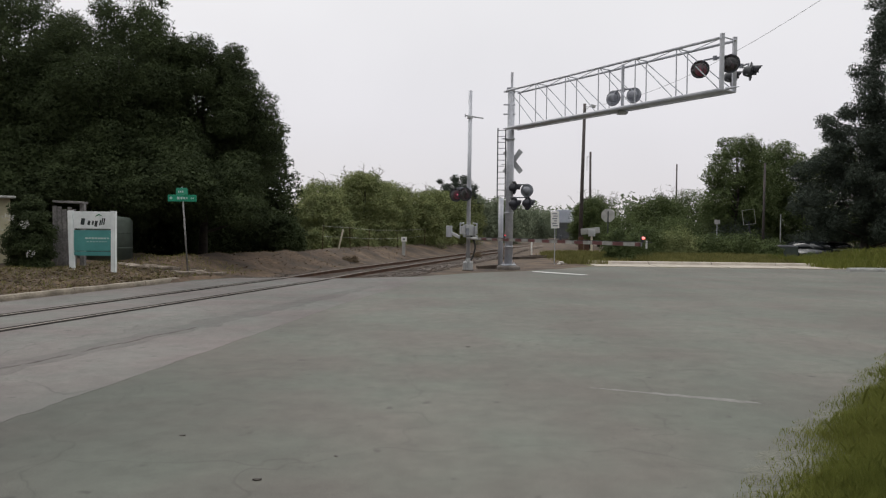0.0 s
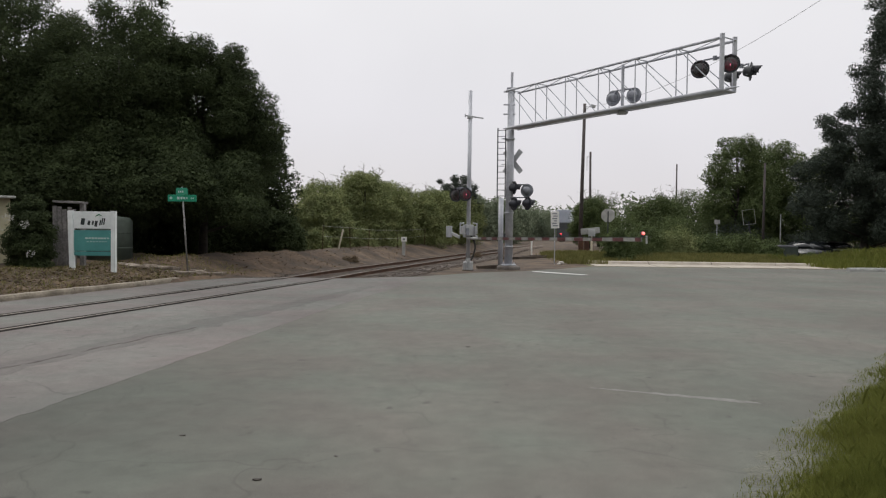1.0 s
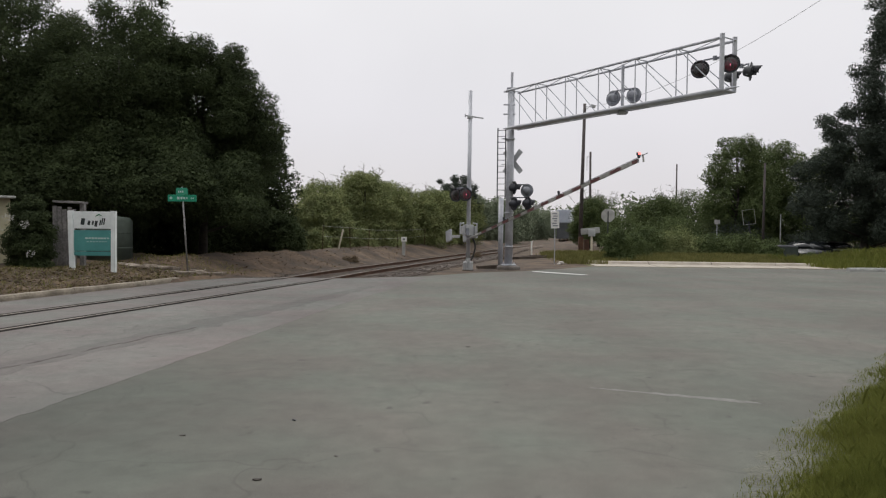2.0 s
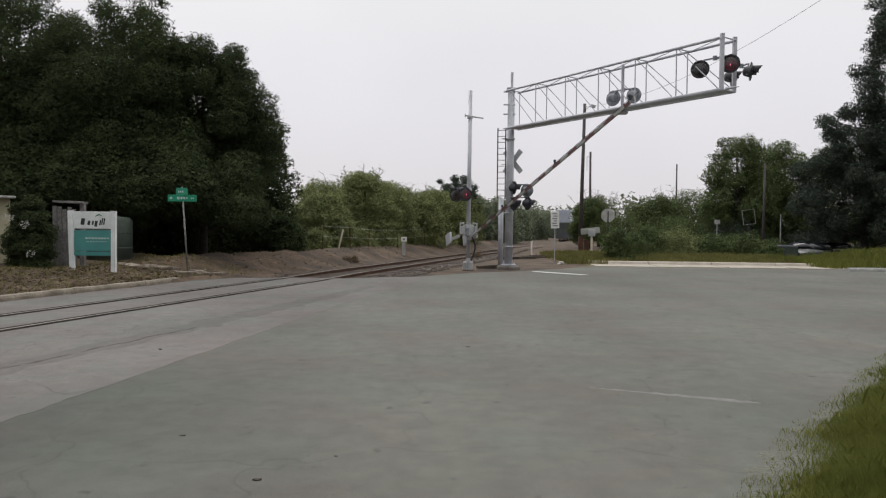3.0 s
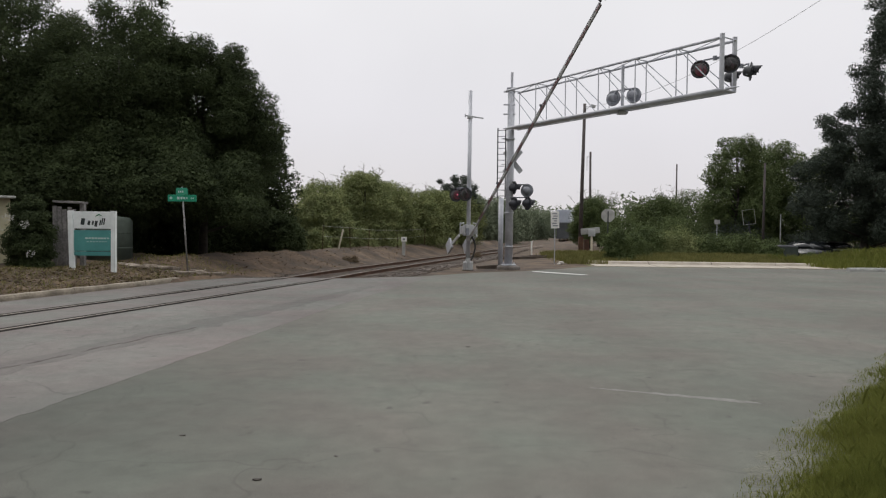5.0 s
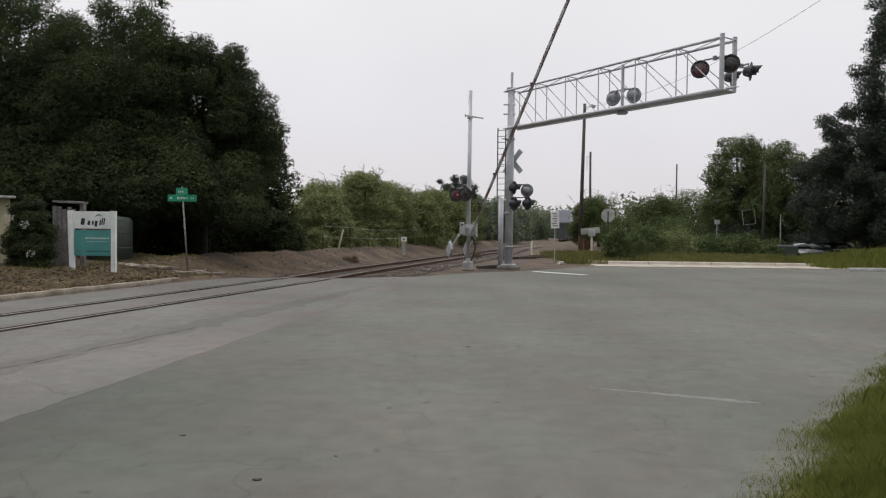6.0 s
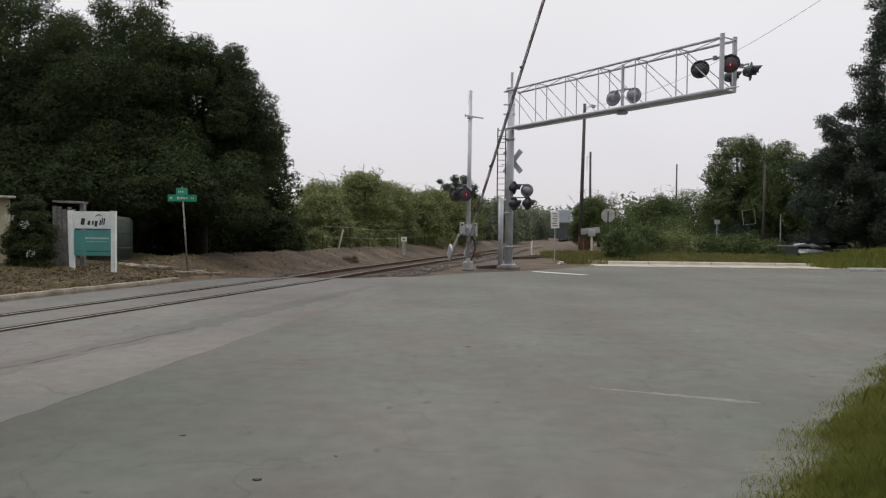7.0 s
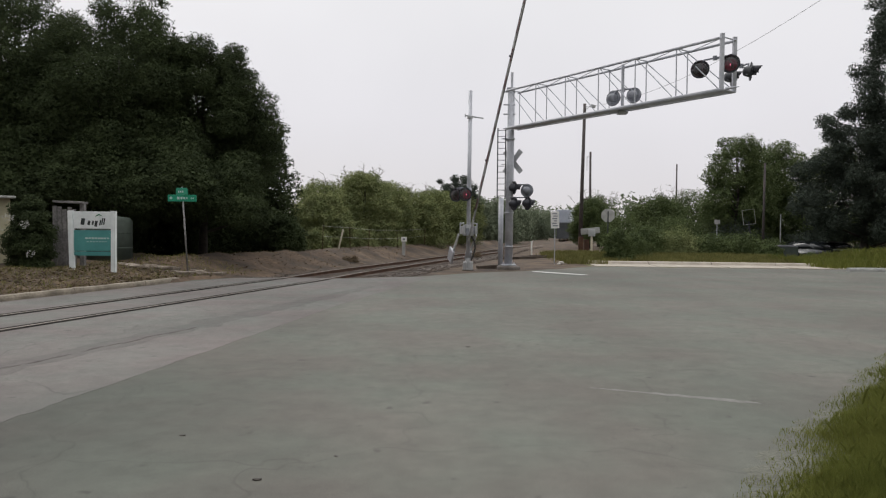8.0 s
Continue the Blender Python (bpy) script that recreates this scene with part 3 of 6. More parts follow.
# ---------------------------------------------------------------- railway
def build_track():
    tr = thing("railway_track", "single rusty railway track crossing the street", "railway track")
    prof = [(-0.065, -0.16), (0.065, -0.16), (0.065, -0.15), (0.012, -0.135), (0.010, -0.04), (0.034, -0.03), (0.034, -0.004), (-0.034, -0.004), (-0.034, -0.03), (-0.010, -0.04), (-0.012, -0.135), (-0.065, -0.15)]
    top = [(-0.032, -0.004), (0.032, -0.004), (0.030, 0.004), (-0.030, 0.004)]
    for side in (-0.7525, 0.7525):
        path = [by_track(s, side, 0.007 + 0.056 * float(step(22, 27, s))) for s in (-14, 0, 10, 18, 22, 23.5, 25, 27, 35, 50, 80, 130, 200, 330)]
        r = part("rail", sweep(bmesh.new(), prof, path), RAIL_SIDE, tr)
        part("rail_head", sweep(bmesh.new(), top, path), RAIL_TOP, r, "worn bright rail top")
        for off, w in ((-0.085, 0.048), (0.096, 0.058)):
            pp = [by_track(s, side + off, 0.0) for s in (-14, 0, 10, 18, 23.2)]
            part("flangeway", sweep(bmesh.new(), [(-w, 0.001), (w, 0.001), (w, 0.0105), (-w, 0.0105)], pp), FLANGEWAY, tr, "dark flangeway filler")
    b = bmesh.new()
    prof_b = [(-2.3, -0.3), (2.3, -0.3), (1.75, -0.085), (-1.75, -0.085)]
    sweep(b, prof_b, [by_track(s, 0) for s in (23.6, 40, 80, 140, 330)])
    part("ballast_bed", b, BALLAST, tr, "grey-brown stone ballast")
    t = bmesh.new()
    box(t, (2.55, 0.22, 0.17), None, 0.012)
    me = bpy.data.meshes.new("tie")
    t.to_mesh(me)
    t.free()
    me.materials.append(TIE_WOOD)
    rng = random.Random(11)
    turn = math.degrees(math.atan2(ACROSS.y, ACROSS.x))
    for i in range(170):
        q = by_track(24.2 + i * 0.53, rng.uniform(-0.05, 0.05))
        ob = new("tie", me)
        ob.parent = tr
        ob.matrix_basis = pose(q.x, q.y, -0.145 + rng.uniform(-0.01, 0.01), 0, 0, turn + rng.uniform(-1.2, 1.2))
    return tr


def build_stones():
    """Loose ballast stones beside and between the ties."""
    rng = np.random.default_rng(12)
    n = 9000
    s = 23.8 + 50 * rng.random(n) ** 1.6
    t = rng.uniform(-2.5, 2.9, n)
    base = np.array([(1, 0, 0), (0, 1, 0), (-1, 0, 0), (0, -1, 0), (0, 0, 1), (0, 0, -1)], float)
    tri = np.array([(0, 1, 4), (1, 2, 4), (2, 3, 4), (3, 0, 4), (1, 0, 5), (2, 1, 5), (3, 2, 5), (0, 3, 5)])
    c = np.array([by_track(a, b) for a, b in zip(s, t)])
    c[:, 2] = np.where(np.abs(t) < 1.75, -0.085, np.maximum(lie(c[:, 0], c[:, 1]), -0.085 - 0.35 * (np.abs(t) - 1.75))) + 0.01
    z = rng.uniform(0.02, 0.05, (n, 1, 1)) * rng.uniform(0.6, 1.3, (n, 6, 1))
    a = rng.uniform(0, 6.28, n)
    R = np.zeros((n, 3, 3))
    R[:, 0, 0], R[:, 0, 1], R[:, 1, 0], R[:, 1, 1], R[:, 2, 2] = np.cos(a), -np.sin(a), np.sin(a), np.cos(a), 0.8
    v = np.einsum("nij,kj->nki", R, base) * z + c[:, None, :]
    f = (tri[None] + 6 * np.arange(n)[:, None, None]).reshape(-1, 3)
    ob = quads("ballast_stones", v.reshape(-1, 3), f, BALLAST)
    tagged(ob, "loose angular grey-brown ballast stones", "stones", kind="stuff")


build_track()
build_stones()


# ---------------------------------------------------------------- crossing signals
def facing(x, y, z, yaw, tilt=0.0):
    """A pose whose +z looks level along the compass yaw (degrees from +y to +x), y up."""
    f = Vector((math.sin(radians(yaw)) * math.cos(radians(tilt)), math.cos(radians(yaw)) * math.cos(radians(tilt)), math.sin(radians(tilt))))
    up = Vector((0, 0, 1))
    r = up.cross(f).normalized()
    u = f.cross(r)
    m = Matrix((r, u, f)).transposed().to_4x4()
    m.translation = (x, y, z)
    return m


FLASHERS = []   # (reflector, lit first?)


def signal_head(parent, m, first=None, disc=0.285, hooded=True, back=None, rl=0.17):
    """A round flashing-light unit: background disc, housing, hood, red lens, and a reflector that turns to show or hide its lit face."""
    deep = 0.24 if first is None else 0.42
    seat = 0.09 if first is None else 0.19
    reach = 0.32 if first is None else 0.09
    b = bmesh.new()
    lathe(b, [(rl + 0.002, -0.014), (disc, -0.014), (disc, 0.0), (disc - 0.012, 0.006), (rl + 0.002, 0.006), (rl + 0.002, -0.014)], 28)
    head = part("signal_head", b, BLACK, parent, "", m)
    h = bmesh.new()
    lathe(h, [(0.0, -deep), (0.06, -deep), (rl * 0.78, -deep * 0.85), (rl * 0.97, -deep * 0.4), (rl + 0.002, -0.012)], 20)
    part("housing", h, back or BLACK, head, "", None, True)
    bk = bmesh.new()
    lathe(bk, [(rl + 0.003, -0.0145), (disc - 0.006, -0.0145), (disc - 0.006, -0.0185), (rl + 0.003, -0.0185), (rl + 0.003, -0.0145)], 28)
    part("disc_back", bk, back or DISC_BACK, head, "grey back of the disc")
    if hooded:
        v = bmesh.new()
        n = 18
        rings = []
        for z, r in ((0.004, rl + 0.008), (reach, rl + 0.013)):
            for rr in (r, r - 0.006):
                row = []
                for i in range(n + 1):
                    a = radians(-25 + 230 * i / n)
                    zz = z if z < 0.05 else z - reach * (0.62 if first is not None else 0.4) * (1 - max(0, math.sin(a)))
                    row.append(v.verts.new((rr * math.cos(a), rr * math.sin(a), zz)))
                rings.append(row)
        o0, i0, o1, i1 = rings
        for p, q in ((o0, o1), (i1, i0), (o1, i1), (i0, o0)):
            for i in range(n):
                v.faces.new((p[i], p[i + 1], q[i + 1], q[i]))
        for i in (0, n):
            v.faces.new((o0[i], o1[i], i1[i], i0[i]))
        bmesh.ops.recalc_face_normals(v, faces=v.faces)
        part("hood", v, BLACK, head, "", None, True)
    le = bmesh.new()
    lathe(le, [(0.0, 0.030), (rl * 0.35, 0.027), (rl * 0.7, 0.018), (rl, 0.006)], 24)
    part("lens", le, LENS_RED, head, "dark red glass lens", None, True)
    rf = bmesh.new()
    lathe(rf, [(0.0, 0.0045), (rl * 0.78, 0.0045), (rl * 0.81, 0.0), (rl * 0.78, -0.004), (0.0, -0.004)], 22)
    for f in rf.faces:
        f.material_index = 0 if f.calc_center_median().z > 0.003 else 2
    lathe(rf, [(0.0, 0.016), (0.020, 0.013), (0.028, 0.006), (0.028, 0.0046)], 10)
    for f in rf.faces:
        if f.calc_center_median().z > 0.0047:
            f.material_index = 1
    if first is not None:
        ob = part("reflector", rf, [LIT, LIT_SPOT, BLACK], head, "red reflector with its lamp", pose(0, 0, -seat))
        FLASHERS.append((ob, first, None))
    else:
        part("reflector", rf, BLACK, head, "unlit reflector", pose(0, 0, -seat))
    return head


MAST = Vector((2.83, 30.0, 0))
TIP = Vector((8.60, 21.75, 0))
BOOM = (TIP - MAST).normalized()
SIDE = Vector((BOOM.y, -BOOM.x, 0))   # to the right of the boom, seen from the mast
if SIDE.y > 0:
    SIDE = -SIDE


def build_cantilever():
    c = thing("cantilever_signal", "grey galvanised cantilever railway signal over the street", "railway signal")
    b = bmesh.new()
    lathe(b, [(0, -0.3), (0.52, -0.3), (0.50, 0.10), (0.44, 0.16), (0, 0.17)], 20, Matrix.Translation(MAST))
    part("footing", b, FOOTING, c, "stained concrete footing")
    b = bmesh.new()
    box(b, (0.62, 0.62, 0.04), Matrix.Translation(MAST + Vector((0, 0, 0.19))), 0.006)
    for i in range(4):
        a = math.pi / 4 + i * math.pi / 2
        tube(b, MAST + Vector((0.34 * math.cos(a), 0.34 * math.sin(a), 0.15)), MAST + Vector((0.34 * math.cos(a), 0.34 * math.sin(a), 0.30)), 0.018, None, 6)
    part("base_plate", b, GALV, c)
    b = bmesh.new()
    tube(b, MAST + Vector((0, 0, 0.2)), MAST + Vector((0.04, 0, 7.75)), 0.175, 0.15, 18)
    for z in (0.95, 2.4, 5.55):
        tube(b, MAST + Vector((0, 0, z)), MAST + Vector((0, 0, z + 0.06)), 0.205, None, 18)
    part("mast", b, GALV, c, "", None, True)
    b = bmesh.new()
    tube(b, MAST + Vector((0.06, 0, 7.7)), MAST + Vector((0.065, 0, 8.45)), 0.055, None, 10)
    box(b, (0.36, 0.36, 0.04), Matrix.Translation(MAST + Vector((0.03, 0, 7.76))), 0.006)
    part("mast_top", b, GALV, c)
    # second, thinner pole behind the mast
    P2 = MAST + Vector((-0.30, 0.55, 0))
    b = bmesh.new()
    tube(b, P2 + Vector((0, 0, -0.1)), P2 + Vector((0, 0, 3.1)), 0.11, None, 12)
    part("conduit_pole", b, GALV, c, "", None, True)
    # truss
    Z0, Z1, L, W = 6.01, 7.60, 10.45, 0.33
    s0 = SIDE * W
    for name, z, r in (("lower_chord", Z0, 0.060), ("upper_chord", Z1, 0.045)):
        for sg in (-1, 1):
            b = bmesh.new()
            tube(b, MAST + s0 * sg + BOOM * 0.12 + Vector((0, 0, z)), MAST + s0 * sg + BOOM * (L - 0.1) + Vector((0, 0, z)), 0.028 if sg < 0 and z == Z0 else r, None, 10)
            part(name, b, GALV, c, "", None, True)
    n = 6
    for sg in (-1, 1):
        for i in range(n + 1):
            q = MAST + s0 * sg + BOOM * (0.25 + (L - 0.4) * i / n)
            off = BOOM * 0.03 * sg
            b = bmesh.new()
            if i == n:
                bar(b, q + Vector((0, 0, Z0)), q + Vector((0, 0, Z1 + 0.12)), 0.11, 0.11)
            else:
                tube(b, q + off + Vector((0, 0, Z0)), q + off + Vector((0, 0, Z1)), 0.020, None, 6)
            part("truss_post", b, GALV, c)
            if i < n:
                q2 = MAST + s0 * sg + BOOM * (0.25 + (L - 0.4) * (i + 1) / n)
                b = bmesh.new()
                tube(b, q + off * 2 + Vector((0, 0, Z1)), q2 - off * 2 + Vector((0, 0, Z0)), 0.018, None, 6)
                part("truss_brace", b, GALV, c)
    for i in range(n + 1):
        q = MAST + BOOM * (0.3 + (L - 0.4) * i / n)
        for z in (Z0, Z1):
            b = bmesh.new()
            tube(b, q - s0 + Vector((0, 0, z)), q + s0 + Vector((0, 0, z)), 0.022, None, 6)
            part("cross_tie", b, GALV, c)
    for i in range(n):
        q, q2 = (MAST + BOOM * (0.3 + (L - 0.4) * k / n) + Vector((0, 0, Z1)) for k in (i, i + 1))
        b = bmesh.new()
        tube(b, q - s0, q2 + s0, 0.016, None, 6)
        part("plan_brace", b, GALV, c)
    for k in range(6):
        b = bmesh.new()
        q, q2 = (MAST + BOOM * (0.15 + (L - 0.25) * i / 6 + o) + Vector((0, 0, Z0 + 0.015)) for i, o in ((k, 0.004), (k + 1, -0.004)))
        m = (q2 - q).to_track_quat("Y", "Z").to_matrix().to_4x4()
        m.translation = (q + q2) / 2
        box(b, (2 * W - 0.13, (q2 - q).length, 0.03), m, 0.004)
        part("walkway_panel", b, GALV, c, "narrow steel walkway")
    b = bmesh.new()
    tube(b, MAST + BOOM * L + s0 + Vector((0, 0, Z0)), MAST + BOOM * (L + 0.45) + s0 + Vector((0, 0, Z0)), 0.06, 0.01, 8)
    part("end_cap", b, GALV, c)
    # mounting collars at the mast
    for z in (5.6, 6.03, 6.65, 7.05, 7.6):
        b = bmesh.new()
        box(b, (0.5, 0.07, 0.05), Matrix.Translation(MAST + Vector((-0.05, -0.1, z))), 0.01)
        part("collar", b, GALV, c)
    # ladder on the mast's west side
    lad = MAST + Vector((-0.36, -0.12, 0))
    b = bmesh.new()
    for dx in (-0.17, 0.17):
        bar(b, lad + Vector((dx, 0, 3.05)), lad + Vector((dx, 0, 6.05)), 0.05, 0.03)
    la = part("ladder", b, DISC_DARK, c, "narrow steel ladder")
    for i in range(12):
        b = bmesh.new()
        tube(b, lad + Vector((-0.17, 0, 3.15 + i * 0.255)), lad + Vector((0.17, 0, 3.15 + i * 0.255)), 0.013, None, 6)
        part("rung", b, DISC_DARK, la)
    b = bmesh.new()
    for z in (3.4, 4.5, 5.6):
        bar(b, lad + Vector((0, 0.02, z)), MAST + Vector((0, 0, z)), 0.03, 0.03)
    part("ladder_bracket", b, GALV, c)
    # the two far-looking disc pairs hung in the truss
    mid = Vector((6.36, 25.1, 0))
    b = bmesh.new()
    bar(b, mid - SIDE * 0.05 + Vector((0, 0, Z0 - 0.12)), mid - SIDE * 0.05 + Vector((0, 0, Z1 + 0.05)), 0.09, 0.09)
    box(b, (0.34, 0.34, 0.1), Matrix.Translation(mid - SIDE * 0.05 + Vector((0, 0, Z0 - 0.08))), 0.02)
    part("signal_bracket", b, GALV, c)
    crossarm(c, mid - SIDE * 0.1 + Vector((0, 0, 6.5)), 0.41, 44.0, None, 0.0, DISC_BACK)
    crossarm(c, Vector((8.39, 21.73, 6.80)), 0.50, 230.0, (True, False), 0.0, None, 208.0)
    crossarm(c, Vector((9.33, 22.0, 6.63)), 0.42, 72.0, None, 0.0, DISC_DARK, 104.0)
    b = bmesh.new()
    tube(b, (8.39, 21.73, 7.08), (9.33, 22.0, 6.92), 0.03, None, 8)
    part("signal_bracket", b, GALV, c)
    # mast pairs and the crossbuck
    for (x, y, z), aim, back in (((3.03, 29.82, 3.50), 74.0, BLACK), ((3.56, 29.7, 3.38), 28.0, DISC_BACK), ((3.00, 29.5, 2.80), 62.0, BLACK), ((3.56, 29.4, 2.82), 62.0, BLACK)):
        signal_head(c, facing(x, y, z, aim, -2.0), None, back=back)
        b = bmesh.new()
        tube(b, MAST + Vector((0, 0, z + 0.27)), (x, y, z + 0.25), 0.026, None, 8)
        tube(b, (x, y, z + 0.25), (x - 0.06, y - 0.08, z - 0.02), 0.024, None, 8)
        part("signal_arm", b, DISC_DARK, c)
    cb = MAST + Vector((0.16, 0.26, 4.66))
    for sg in (-1, 1):
        b = bmesh.new()
        box(b, (1.22, 0.23, 0.012), facing(cb.x, cb.y, cb.z, 30.0) @ Matrix.Translation((0, 0, 0.014 * sg)) @ pose(0, 0, 0, 0, 0, 50 * sg), 0.004)
        part("crossbuck_blade", b, ALUMINIUM, c, "bare metal back of a crossbuck blade")
    return c


def crossarm(parent, at, half, yaw, first, drop=0.0, back=None, aim=None):
    """A pipe arm with a signal unit at each end, looking along yaw. first: which unit starts lit (left, right as one looks at them)."""
    m = facing(at.x, at.y, at.z, yaw)
    r, f = m.to_3x3() @ Vector((1, 0, 0)), m.to_3x3() @ Vector((0, 0, 1))
    b = bmesh.new()
    tube(b, at - r * half * 0.75 + Vector((0, 0, 0.26)), at + r * half * 0.75 + Vector((0, 0, 0.26)), 0.028, None, 8)
    for sg in (-1, 1):
        tube(b, at + r * half * 0.75 * sg + Vector((0, 0, 0.26)), at + r * half * sg - f * 0.14, 0.026, None, 8)
        tube(b, at + r * half * sg - f * 0.14, at + r * half * sg - f * 0.14 + Vector((0, 0, -0.12)), 0.05, None, 8)
    tube(b, at + Vector((0, 0, 0.20)), at + Vector((0, 0, 0.32)), 0.07, None, 10)
    part("crossarm", b, DISC_BACK, parent)
    for i, sg in enumerate((-1, 1)):
        q = at + r * half * sg + Vector((0, 0, drop * sg))
        signal_head(parent, facing(q.x, q.y, q.z, yaw if aim is None else aim, -2.0), first[i] if first else None, back=back, rl=0.235 if first else 0.17)


# ---------------------------------------------------------------- gate
PIVOT = Vector((1.074, 28.7, 1.322))
ARM_YAW = 160.3
ARM_LENGTH = 11.93


def arm_pose(deg):
    """The boom turned up by deg about its pivot; its +y points out along the boom."""
    return Matrix.Translation(PIVOT) @ pose(0, 0, 0, 0, 0, -ARM_YAW) @ pose(0, 0, 0, deg)


def build_gate():
    g = thing("crossing_gate", "railway crossing gate with red and white boom on a steel mast", "crossing gate")
    X, Y = 1.04, 28.85
    b = bmesh.new()
    lathe(b, [(0, -0.3), (0.26, -0.3), (0.25, 0.03), (0, 0.035)], 16, Matrix.Translation((X, Y, 0)))
    part("footing", b, FOOTING, g)
    b = bmesh.new()
    box(b, (0.42, 0.42, 0.035), Matrix.Translation((X, Y, 0.05)), 0.006)
    for sx, sy in itertools.product((-1, 1), (-1, 1)):
        box(b, (0.16, 0.16, 0.30), Matrix.Translation((X + sx * 0.125, Y + sy * 0.125, 0.2)), 0.03)
    tube(b, (X, Y, 0.05), (X, Y, 0.5), 0.125, 0.10, 14)
    part("pole_base", b, ALUMINIUM, g, "pale cast pole base")
    b = bmesh.new()
    tube(b, (X, Y, 0.1), (X + 0.03, Y, 7.42), 0.085, 0.080, 16)
    tube(b, (X, Y, 3.05), (X, Y, 3.4), 0.12, None, 14)
    part("mast", b, GALV, g, "", None, True)
    b = bmesh.new()
    bar(b, (X - 0.18, Y - 0.1, 6.38), (X + 0.58, Y - 0.1, 6.27), 0.035, 0.05)
    tube(b, (X - 0.18, Y - 0.1, 6.31), (X - 0.18, Y - 0.1, 6.45), 0.02, None, 8)
    box(b, (0.22, 0.24, 0.1), Matrix.Translation((X + 0.02, Y, 6.33)), 0.015)
    part("crossbar", b, ALUMINIUM, g)
    # flashing pair towards the camera
    crossarm(g, Vector((0.70, 28.55, 3.12)), 0.30, 232.0, (True, False), 0.0, None, 200.0)
    # mechanism
    b = bmesh.new()
    box(b, (0.36, 0.34, 0.46), Matrix.Translation((X, Y - 0.02, 1.66)) @ pose(0, 0, 0, 0, 0, 20), 0.03)
    me = part("mechanism_case", b, ALUMINIUM, g, "boxy aluminium gate mechanism")
    for dx in (-0.30, 0.30):
        b = bmesh.new()
        box(b, (0.06, 0.4, 0.34), Matrix.Translation((X + dx * 0.8, Y, 1.66)) @ pose(0, 0, 0, 0, 0, 20), 0.02)
        part("side_arm_hub", b, ALUMINIUM, g)
        b = bmesh.new()
        tube(b, (X + dx * 0.6, Y - 0.2, 1.95), (X + dx * 1.15, Y - 0.24, 1.93), 0.03, None, 8)
        tube(b, (X + dx * 1.15, Y - 0.24, 1.95), (X + dx * 1.15, Y - 0.24, 1.5), 0.025, None, 8)
        part("guard_bar", b, ALUMINIUM, g)
    b = bmesh.new()
    box(b, (0.14, 0.04, 0.28), Matrix.Translation((X - 0.04, Y - 0.30, 1.60)), 0.01)
    part("nameplate", b, DISC_BACK, g)
    # control cable
    b = bmesh.new()
    pts = [Vector((X + 0.10, Y - 0.1, 1.46)), Vector((X + 0.26, Y - 0.14, 1.18)), Vector((X + 0.29, Y - 0.15, 0.95)), Vector((X + 0.24, Y - 0.13, 0.7)), Vector((X + 0.13, Y - 0.08, 0.42))]
    for p, q in zip(pts, pts[1:]):
        tube(b, p, q, 0.035, None, 8)
    part("cable", b, RUBBER, g, "black control cable")
    # boom, built along +y from its pivot
    b = bmesh.new()
    tube(b, (0.0, -0.1, 0), (0.0, 1.0, 0), 0.05, 0.045, 8)
    arm = part("boom", b, ALUMINIUM, g, "long thin gate boom striped red and white")
    p = 0.0425 * ARM_LENGTH
    for k in range(-2, 20):
        y0 = max(0.9, 0.9 * ARM_LENGTH - (k + 0.5) * p)
        y1 = min(0.985 * ARM_LENGTH, 0.9 * ARM_LENGTH - (k - 0.5) * p)
        if y1 - y0 < 0.05:
            continue
        b = bmesh.new()
        box(b, (0.05, y1 - y0, 0.10), Matrix.Translation((0, (y0 + y1) / 2, 0)), 0.006)
        b.normal_update()
        for f in b.faces:
            f.material_index = 0 if abs(f.normal.x) > 0.5 else 1
        part("stripe", b, [RED if k % 2 == 0 else BOOM_WHITE, BOOM_EDGE], arm)
    for frac in (0.291, 0.637):
        boom_light(arm, ARM_LENGTH * frac, TIP_LIGHT, None)
    boom_light(arm, ARM_LENGTH - 0.14, TIP_LIGHT, TIP_SPOT)
    b = bmesh.new()
    box(b, (0.05, 0.02, 0.2), Matrix.Translation((0, ARM_LENGTH + 0.03, 0)), 0.005)
    part("end_plate", b, GREY_WHITE, arm)
    b = bmesh.new()
    for y in np.arange(1.2, ARM_LENGTH - 0.3, 1.1):
        bar(b, (0.03, y, 0.062), (0.03, y + 1.1, 0.062), 0.012, 0.012)
    part("light_cable", b, BLACK, arm)
    # counterweights on two short arms behind the pivot
    for dx in (-0.30, 0.48):
        b = bmesh.new()
        bar(b, (dx, 0.15, 0.05), (dx, -1.15, 0.28), 0.05, 0.12)
        ca = part("counter_arm", b, ALUMINIUM, arm)
        b = bmesh.new()
        box(b, (0.09, 0.56, 0.48), Matrix.Translation((dx + 0.03, -1.0, 0.28)), 0.02)
        part("counterweight", b, GALV, ca, "grey slab counterweight")
    arm.matrix_basis = arm_pose(-0.1)
    return g, arm


